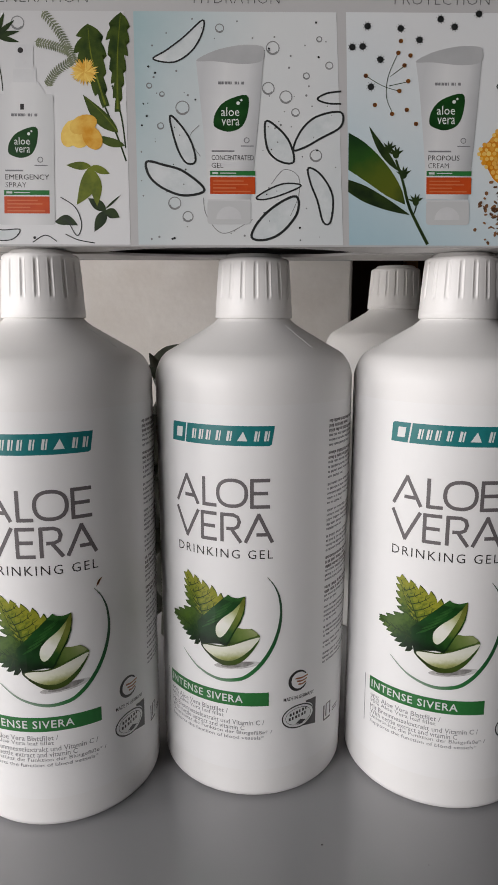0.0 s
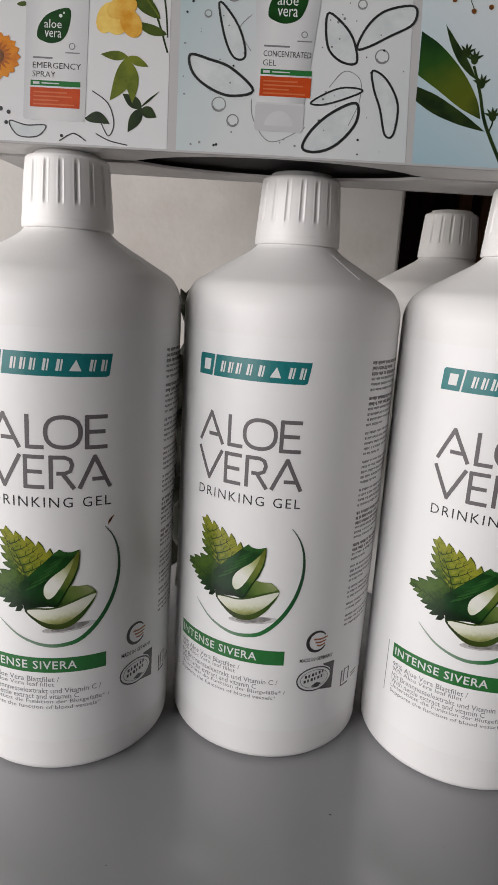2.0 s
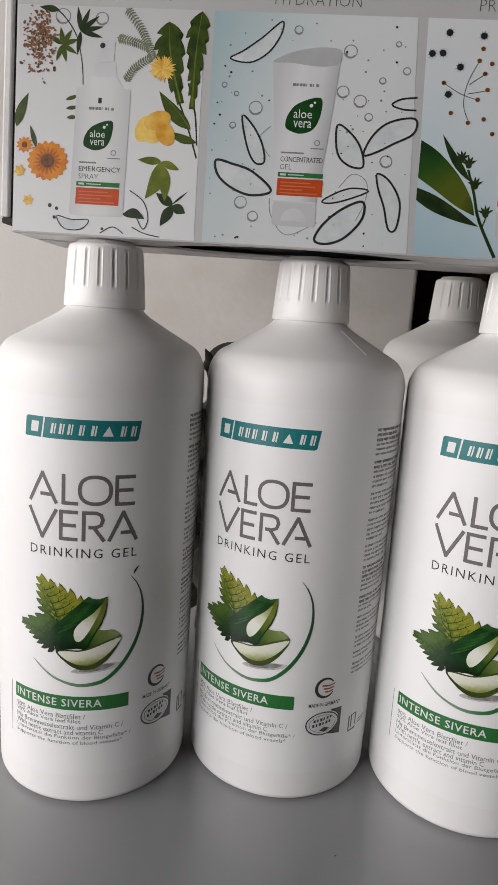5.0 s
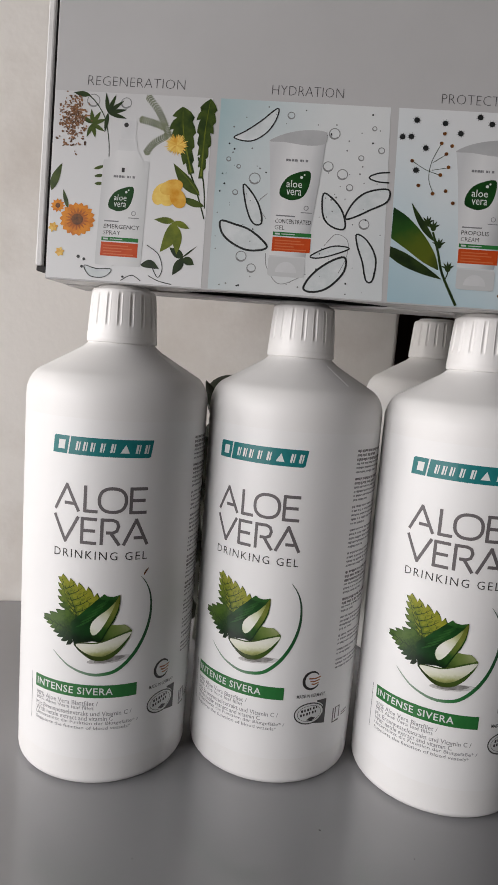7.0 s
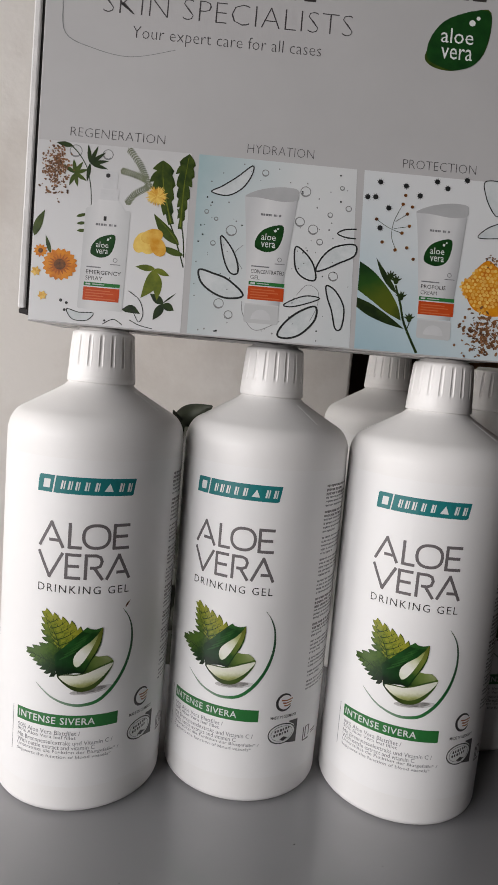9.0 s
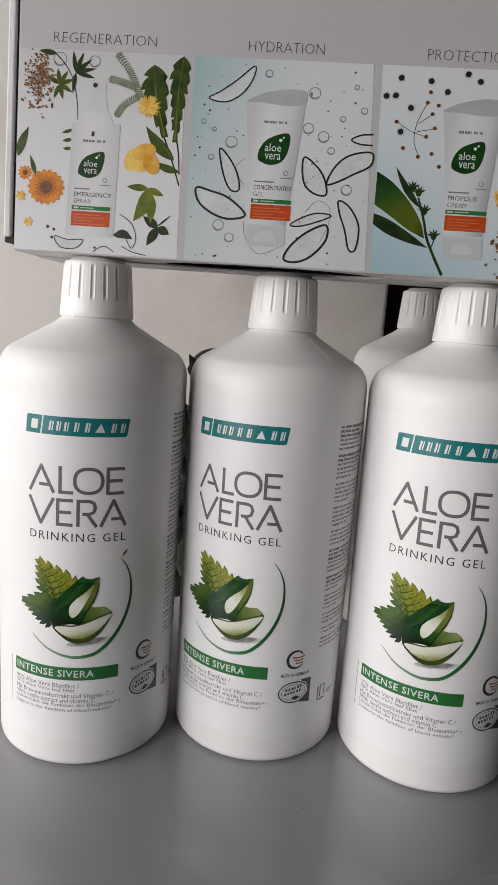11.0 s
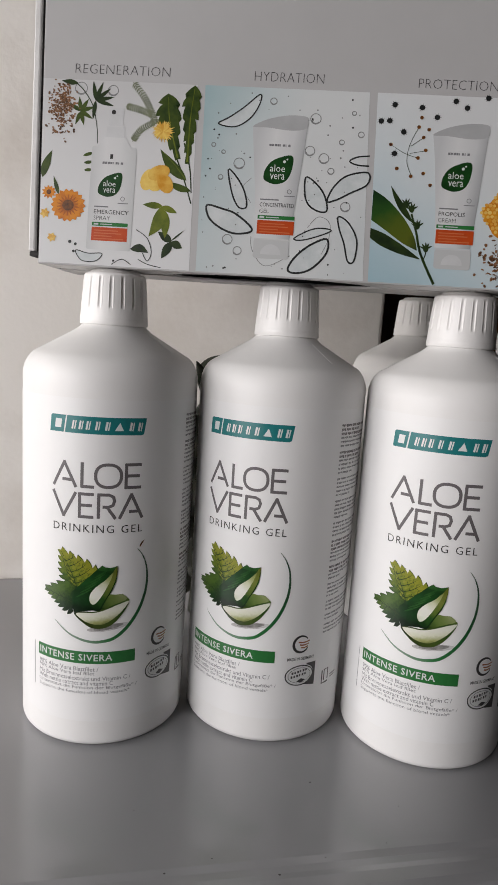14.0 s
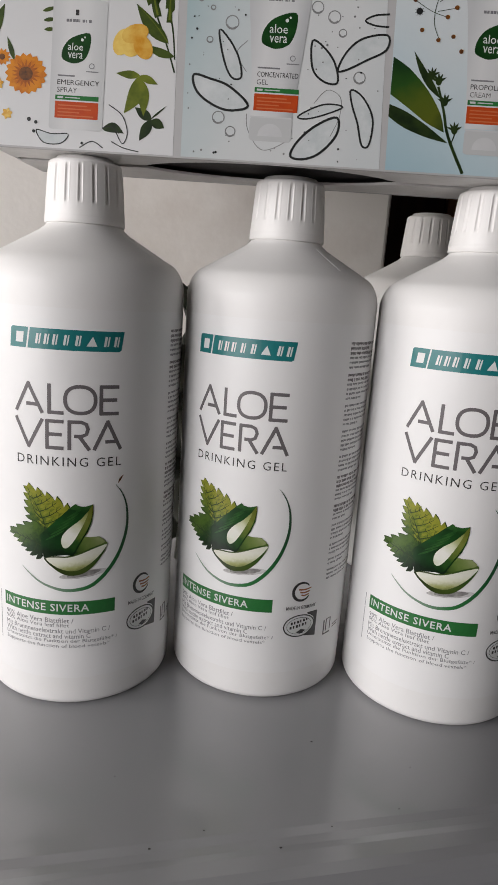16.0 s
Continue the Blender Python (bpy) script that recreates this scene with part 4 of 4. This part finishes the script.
    for x, y, rx, ry, a in ((-70.5, 43.5, 5.4, 3.6, 70), (-65.5, 47.0, 5.6, 3.6, 20), (-62.0, 42.0, 5.0, 3.6, -60), (-67.0, 41.0, 3.6, 3.0, 0)):
        gold.disc(x, y, rx, ry, a, 18)
    olive.leaf(-62.4, 31.0, -68.5, 16.0, 6.4, 1.4).leaf(-63.0, 30.4, -60.4, 15.4, 5.0, 0.8).leaf(-62.6, 31, -72.4, 31.4, 3.2).leaf(-62.6, 31, -55.2, 28.0, 3.0)
    dark.leaf(-57.0, 14.0, -64.0, 18.6, 4.0).leaf(-57.0, 14.0, -61.6, 5.6, 4.2).leaf(-57.0, 14.0, -51.6, 11.2, 4.0).leaf(-57.5, 14.2, -51.0, 20.0, 0.8)
    herb.leaf(-123.2, 42, -119.0, 55.5, 4.0, 0.5).leaf(-114.4, 34, -117.6, 43, 2.0)
    herb.leaf(-103.5, 53.5, -97.6, 55.5, 1.6).leaf(-103.0, 50.0, -97.4, 51.0, 1.6).leaf(-102.6, 46.5, -97.6, 47.0, 1.6)
    # second and third picture drawings
    lines, fills, faint = Print(), Print(), Print()
    pod(lines, fills, [(-38.0, 72.2), (-33.0, 75.4), (-26.0, 80.6), (-18.6, 87.0), (-18.8, 82.0), (-23.0, 75.2), (-30.0, 71.0)], 0.62)
    pod(lines, fills, [(-31.6, 50.4), (-27.0, 46.6), (-23.0, 40.0), (-21.6, 33.0), (-25.4, 32.6), (-29.0, 39.0)], 0.75)
    pod(lines, fills, [(-40.8, 32.8), (-34.0, 31.6), (-26.0, 29.0), (-18.0, 22.0), (-26.0, 19.8), (-34.0, 22.4), (-39.6, 27.0)], 0.95)
    pod(lines, fills, [(6.0, 48.4), (11.0, 46.0), (15.6, 40.4), (17.2, 33.0), (11.6, 33.2), (6.8, 38.0)], 0.8)
    pod(lines, fills, [(17.0, 37.8), (20.0, 45.0), (26.0, 50.4), (35.6, 52.2), (35.6, 46.6), (28.0, 42.2), (21.0, 38.4)], 0.8)
    pod(lines, fills, [(23.0, 30.6), (28.0, 28.0), (32.6, 20.0), (32.0, 10.0), (29.0, 9.6), (26.6, 18.0), (23.8, 25.0)], 0.75)
    pod(lines, fills, [(2.4, 19.0), (8.0, 22.6), (14.0, 24.6), (20.2, 23.8), (13.0, 20.4), (6.0, 18.4)], 0.62)
    pod(lines, fills, [(0.6, 3.6), (3.2, 9.6), (10.0, 16.0), (18.2, 19.6), (18.6, 13.0), (12.6, 5.6), (6.0, 2.6)], 0.95)
    lines.line(curve([(35.8, 60.2), (30.0, 59.4), (26.4, 57.2), (30.4, 55.6), (35.8, 55.4)], 4), 0.7)
    pod(lines, fills, [(-104.2, 7.4), (-98.0, 6.2), (-91.0, 6.4), (-94.0, 2.6), (-101.0, 2.6)], 0.42)
    lines.line(curve([(-86.0, 1.4), (-81.0, 4.2), (-76.4, 1.8)], 5), 0.4).line(curve([(-73.0, 4.6), (-68, 2.4), (-61.5, 1.2)], 5), 0.4)
    lines.line(curve([(-74.8, 19.0), (-69.0, 15.0), (-66.6, 8.4), (-68.4, 4.0), (-71.4, 8.6)], 5), 0.38).line(curve([(-79.0, 8.6), (-74, 10.6), (-70, 8.0)], 4), 0.38)
    dark.leaf(-77.0, 9.4, -68.0, 8.0, 4.0, 1.4)
    for _ in range(13):
        x, y = rnd.uniform(-118, -82), rnd.uniform(3, 24)
        if not (-101 < x < -76 and y > 7):
            lines.disc(x, y, rnd.uniform(0.5, 0.95), None, 0, 8)
    pod(lines, fills, [(98.6, 90.2), (99.6, 83.0), (102.4, 77.0), (105.8, 73.2), (109.0, 75.6), (109.4, 82.0), (107.0, 90.2)], 0.5)
    pod(lines, fills, [(97.2, 61.8), (101.0, 66.4), (107.0, 69.6), (112.8, 71.8), (112.8, 63.6), (106.0, 62.0)], 0.5)
    faint.line(curve([(-18.4, 19.0), (-17.6, 13.0), (-13.0, 6.2), (-8.0, 5.6), (1.0, 10.6)], 5), 0.3)
    faint.line(curve([(8.4, 24.4), (13.4, 30.0), (19.0, 27.4), (19.2, 20.0), (16.0, 12.0)], 5), 0.25).line(curve([(-20, 47), (-24, 42), (-19.6, 35)], 5), 0.25)
    for x, y, r in ((-106.5, 86.0, 3.0), (-90.6, 85.6, 2.5), (8.8, 76.6, 2.5), (7.1, 61.2, 2.3), (14.0, 57.9, 2.4), (25.9, 35.4, 2.3), (-26.6, 53.6, 2.6), (-35.2, 46.6, 1.2), (-29.8, 16.8, 2.4), (-24.6, 11.6, 2.0), (31.0, 70, 1.4),
                    (17.8, 52.0, 1.5), (22.0, 66, 1.2), (-12.0, 84.0, 1.6), (-39.6, 62.0, 1.0), (27, 80, 1.0), (-34.6, 58.8, 0.9)):
        faint.ring(x, y, r, 0.4, 16)
        faint.line(arc(x, y, r * 0.86, 200, 320, 6), 0.5, 0.5)
    for _ in range(110):
        x, y = rnd.uniform(-43.6, 35.2), rnd.uniform(2, 89)
        if not (-20 < x < 4 and 8 < y < 78):
            (lines if rnd.random() < 0.35 else faint).disc(x, y, rnd.uniform(0.16, 0.5), None, 0, 7)
    each(fills, "aloe_pod", POD_FILL, 1, "pale aloe slice")
    stuff(put(faint, "bubble_print", FAINT_INK, 2, "fine grey bubbles"))
    # third picture: broad leaves, buds, small blossoms, honeycomb
    broad = Print()
    broad.poly(curve([(38.8, 44.4), (46.0, 40.0), (54.0, 32.0), (59.6, 23.4), (61.6, 16.6)], 4) + curve([(60.6, 16.9), (54.0, 20.0), (46.0, 25.4), (38.8, 30.0)], 4))
    dark.poly(curve([(38.8, 26.2), (46.0, 23.6), (55.0, 18.4), (63.4, 12.6)], 4) + curve([(62.4, 12.6), (54.0, 14.4), (45.0, 17.6), (38.8, 21.4)], 4))
    each(broad, "broad_leaf", LEAF_BIG, 2, "broad dark green leaf")
    stems.line(curve([(57.6, 34.0), (60.6, 25.0), (63.4, 15.0), (70.6, 1.0)], 5), 0.9, 1.3).line(curve([(64.6, 12.0), (65.8, 15.5), (65.6, 18.5)], 3), 0.5)
    dark.leaf(58.6, 29.6, 46.8, 47.0, 3.0, 0.8)
    for x, y in ((54.8, 38.0), (57.6, 36.0), (60.8, 28.2), (65.7, 17.6)):
        dark.disc(x, y, 1.25, 1.6)
        for a in (30, 65, 95, 130, 160):
            dark.leaf(x, y, x + 3.4 * math.cos(radians(a)), y + 3.4 * math.sin(radians(a)), 0.9)
    for line_pts in ([(45.3, 66.2), (52.0, 62.4), (58.5, 60.4)], [(57.9, 74.8), (54.2, 66.0), (53.6, 58.0), (56.2, 51.7)], [(60.5, 70), (55.0, 66.0)], [(62.0, 64.0), (54.6, 62.4)]):
        stems.line(curve(line_pts, 5), 0.25)
    for x, y in ((45.9, 85.1), (58.9, 84.3), (74.5, 87.9), (51.0, 72.4), (47.4, 62.0), (40.0, 77.1), (44.0, 77.4), (66.3, 80.0), (80.0, 85.0), (89.5, 90.0)):
        for i in range(9):
            a = radians(40 * i)
            faint2 = 1.9
            sprout = (x + faint2 * math.cos(a), y + faint2 * math.sin(a))
            lines.line([(x, y), sprout], 0.3, 0.1)
        lines.disc(x, y, 1.3)
    for x, y in ((58.0, 75.0), (60.5, 70.2), (62.0, 64.2), (58.6, 60.4), (45.3, 66.2), (49.0, 55.0), (61.6, 53.2), (65.3, 47.8), (59.0, 79.5), (62.8, 74.0), (55.8, 51.6)):
        centres.disc(x, y, 0.85)
        gold.disc(x + 0.35, y + 0.3, 0.55, None, 0, 7)
    comb, cells = Print(), Print()
    comb.poly(curve([(90.6, 37.0), (95.0, 42.0), (98.6, 47.0), (103.4, 50.6), (108.4, 47.6), (112.8, 45.4), (112.8, 26.0), (108.0, 22.6), (102.4, 23.4), (97.0, 26.0), (93.6, 31.4)], 4, True))
    for i in range(-8, 9):
        for j in range(-8, 9):
            x, y = 102.6 + 2.05 * (i + 0.5 * (j % 2)) + rnd.uniform(-0.3, 0.3), 36.4 + 1.8 * j + rnd.uniform(-0.3, 0.3)
            if abs(x - 102.6) * 0.9 + abs(y - 36.0) * 0.85 < 12.5 and x < 111.9 and math.hypot(x - 102.6, y - 36) < 12.2:
                cells.disc(x, y, rnd.uniform(0.7, 0.98), None, 0, 9)
    put(comb, "honeycomb", HONEY, 2, "orange-yellow honeycomb piece")
    stuff(put(cells, "honey_cell_print", HONEY_CELL, 3))
    # printed containers
    p = Print().rect(-99.2, -77.0, 8.2, 58.6, 1.2).poly([(-96.5, 58.4), (-79.8, 58.4), (-82.8, 63.0), (-93.2, 63.0)])
    put(p, "spray_bottle_print", SPRAY, 5, "printed white spray bottle")
    put(Print().rect(-92.6, -83.6, 62.6, 68.2).rect(-91.8, -84.6, 68.6, 77.4, 1.0), "spray_head_print", PALE_GREY, 5)
    put(Print().disc(-89.6, 75.2, 1.1).rect(-90.0, -88.6, 52.6, 54.8), "nozzle_print", DARK_INK, 6)
    p = Print().poly(curve([(-21.2, 71.4), (-20.0, 60.0), (-17.6, 36.0), (-17.0, 18.0)], 4) + curve([(0.2, 18.0), (2.4, 40.0), (4.4, 62.0), (5.4, 75.2)], 4) + [(-8.0, 74.0)])
    put(p, "tube_print", TUBE, 5, "printed white tube")
    p = Print().poly(curve([(65.0, 71.4), (66.6, 60.0), (68.8, 36.0), (69.6, 18.6)], 4) + curve([(86.4, 18.6), (88.4, 40.0), (90.2, 62.0), (91.2, 75.2)], 4) + [(78.6, 74.0)])
    put(p, "tube_print", TUBE_B, 5, "printed white tube")
    crimp = Print()
    for x in (0.0, 86.0):
        crimp.poly(curve([(x - 21.2, 71.6), (x - 14.0, 75.4), (x - 4.0, 77.6), (x + 4.0, 77.4), (x + 5.4, 75.4), (x + 4.6, 71.6), (x - 3.0, 70.4), (x - 14.0, 71.4)], 4, True))
    each(crimp, "tube_crimp", CRIMP, 6)
    caps = Print()
    for x in (-16.9, 69.8):
        caps.rect(x, x + 17.2, 8.6, 18.0, 1.4)
    each(caps, "tube_cap_print", SPRAY, 6)
    grips = Print()
    for x in (-8.4, 78.2):
        grips.poly(arc(x, 10.6, 5.0, 0, 180, 12))
        grips.rect(x - 8.4, x + 8.4, 17.7, 18.3)
    each(grips, "tube_grip", PALE_GREY, 7)
    each(leafs, "leaf_mark", LEAF_GREEN, 7, "dark green leaf-shaped mark")
    stuff(put(words, "mark_text", WHITE_INK, 8))
    p, g, o, tiny = Print(), Print(), Print(), Print()
    for x, y, w, name, kind, head in ((-96.3, 24.0, 17.2, "EMERGENCY", "SPRAY", 7), (-15.2, 31.8, 16.6, "CONCENTRATED", "GEL", 9), (70.4, 32.0, 12.4, "PROPOLIS", "CREAM", 9)):
        bar_w = 17.2
        p.text(name, x, x + w, y + 1.7, y + 3.7)
        p.text(kind, x, x + (8.2 if len(kind) > 3 else 4.6), y - 1.3, y + 0.7, -0.01)
        tiny.rect(x, x + head, y + 4.9, y + 5.5)
        tiny.ring(x + 13.8, y + 9.4, 1.0, 0.3, 12).rect(x + 11.5, x + 16.6, y + 7.0, y + 7.4)
        g.rect(x - 0.6, x + bar_w, y - 4.2, y - 2.4)
        o.rect(x - 0.6, x + bar_w, y - 11.4, y - 4.8)
    stuff(put(p, "product_text", DARK_INK, 7))
    each(g, "green_strip", GREEN_INK, 7)
    each(o, "orange_strip", ORANGE_INK, 7, "orange label strip")
    for x, y in ((-93.6, 50.0), (-12.6, 62.6), (72.6, 62.6)):
        for k, w in enumerate((1.1, 0.9, 1.1, 1.0, 0.3, 1.0, 0.4, 1.1)):
            tiny.rect(x + 1.3 * k, x + 1.3 * k + w, y, y + 1.1)
    stuff(put(tiny, "tiny_print", SMALL_INK, 7))
    pale, light = Print(), Print()
    for x, y in ((-96.3, 24.0), (-15.2, 31.8), (70.4, 32.0)):
        for k in range(4):
            pale.rect(x + 0.6, x + (12.6, 14.4, 9.6, 15.4)[k], y - 6.6 - 1.35 * k, y - 6.1 - 1.35 * k)
        light.rect(x + 0.3, x + 2.6, y - 3.7, y - 2.9).rect(x + 3.4, x + 9.6, y - 3.5, y - 3.1)
    stuff(put(pale, "strip_print", PALE_ORANGE, 8))
    stuff(put(light, "strip_print", PALE_GREY, 8))
    each(stems, "stem", HERB_DARK, 3)
    each(herb, "herb_leaf", HERB, 4, "green herb leaf")
    each(olive, "olive_leaf", OLIVE, 4)
    ribs = Print().line(curve([(-63.2, 83.6), (-61.8, 72.0), (-56.8, 54.6)], 5), 0.25, 0.8).line(curve([(-50.6, 88.2), (-51.8, 74.0), (-52.0, 53.0)], 5), 0.25, 0.8)
    ribs.line(curve([(-64.6, 57.6), (-58.0, 51.4), (-52.2, 44.6)], 4), 0.2, 0.5)
    each(ribs, "leaf_rib", OLIVE, 5)
    each(dark, "dark_leaf", HERB_DARK, 4)
    each(petals, "marigold_petal", MARIGOLD, 5)
    stuff(put(inner, "inner_petal", PETAL_DARK, 6))
    stuff(put(gold, "yellow_petal", YELLOW, 6, "yellow blossoms"))
    each(centres, "flower_centre", UMBER, 7)
    marks = Print()
    for p in lines.pieces():
        if len(p.bm.faces) > 12:
            put(p, "pod_outline", LINE_INK, 4, "black outline")
        else:
            vs = {v: marks.bm.verts.new(v.co) for v in p.bm.verts}
            for f in p.bm.faces:
                marks.bm.faces.new([vs[v] for v in f.verts])
            p.bm.free()
    stuff(put(marks, "seed_print", LINE_INK, 4, "small black seeds and dots"))
    return root


gift_box()


# ---- plant behind the bottles ----
def blade(base, tip, width, bend, cup, n=10):
    """A thick, cupped leaf blade from base to tip."""
    bm = bmesh.new()
    base, tip = Vector(base), Vector(tip)
    d = tip - base
    side = d.cross(Vector((0, 1, 0))).normalized()
    up = side.cross(d).normalized()
    rows = []
    for i in range(n + 1):
        t = i / n
        c = base + d * t + up * bend * math.sin(math.pi * t)
        w = width / 2 * max(0.06, math.sin(math.pi * min(0.98, 0.08 + 0.9 * t) ** 0.8))
        row = []
        for k in range(-3, 4):
            s = k / 3
            ripple = 0.0012 * noise.noise(Vector((i * 0.9, k * 0.8, width * 90)))
            row.append(bm.verts.new(c + side * w * s + up * (cup * s * s * w + ripple)))
        rows.append(row)
    for a, b in zip(rows, rows[1:]):
        for k in range(6):
            bm.faces.new((a[k], a[k + 1], b[k + 1], b[k]))
    bmesh.ops.solidify(bm, geom=bm.faces[:], thickness=0.0009)
    return bm


def plant():
    root = new("plant")
    root.matrix_world = pose(-0.050, 0.098, 0)
    tagged(root, "small dark green leafy plant standing behind the bottles", "plant")
    part("stem", lathe([(0.010, 0.0), (0.008, 0.03), (0.006, 0.10), (0.005, 0.165), (0.003, 0.18)], 16), PLANT_DARK, root, smooth=True)
    part("leaf", blade((-0.012, 0.0, 0.178), (0.016, 0.0, 0.197), 0.020, 0.007, 0.8), PLANT_LEAF, root, "curled grey-green leaf", smooth=True)
    # leaves packed densely to darken the gap between the bottles
    for i, (a, z, w) in enumerate(((0.006, 0.17, 0.024), (-0.004, 0.16, 0.024), (0.004, 0.125, 0.024), (-0.008, 0.115, 0.024), (0.010, 0.188, 0.016), (-0.012, 0.192, 0.012), (0.012, 0.145, 0.03), (0.013, 0.105, 0.03), (0.012, 0.07, 0.03), (0.006, 0.045, 0.03), (0.014, 0.150, 0.022), (-0.016, 0.135, 0.02), (0.012, 0.10, 0.022), (-0.012, 0.075, 0.02), (0.010, 0.05, 0.02))):
        part("leaf", blade((0, 0.002 * i, z - 0.035), (a, -0.004, z), w, 0.004, 0.5), PLANT_DARK, root, smooth=True)
    # thick lower foliage, added to block side light and stand in for shade in the gaps
    rnd = random.Random(5)
    for _ in range(46):
        a, h = rnd.uniform(-0.056, 0.106), rnd.uniform(0.045, 0.165)
        y = rnd.uniform(-0.022, 0.034) if a < 0.055 else rnd.uniform(-0.034, -0.016)
        part("leaf", blade((a * 0.4, y * 0.5, h - 0.040), (a, y, h), rnd.uniform(0.024, 0.036), 0.005, 0.5), PLANT_DARK, root, smooth=True)
    return root


plant()

# ---- crumbs on the table ----
rnd = random.Random(11)
bm = bmesh.new()
for x, y, r in ((0.0298, -0.0877, 0.00036), (0.0159, -0.1445, 0.00042), (0.035, -0.1330, 0.00024), (-0.012, -0.1400, 0.00024), (0.062, -0.1215, 0.00018), (-0.05, -0.118, 0.00018), (0.071, -0.098, 0.00018), (-0.03, -0.15, 0.0004)):
    m = Matrix.Translation((x, y, r * 0.5)) @ Matrix.Diagonal((1.5, 0.9, 0.7, 1))
    bmesh.ops.create_icosphere(bm, subdivisions=1, radius=r, matrix=m)
tagged(part("crumbs", bm, DARK_INK), "tiny dark specks of dust on the table", "crumbs", kind="stuff")
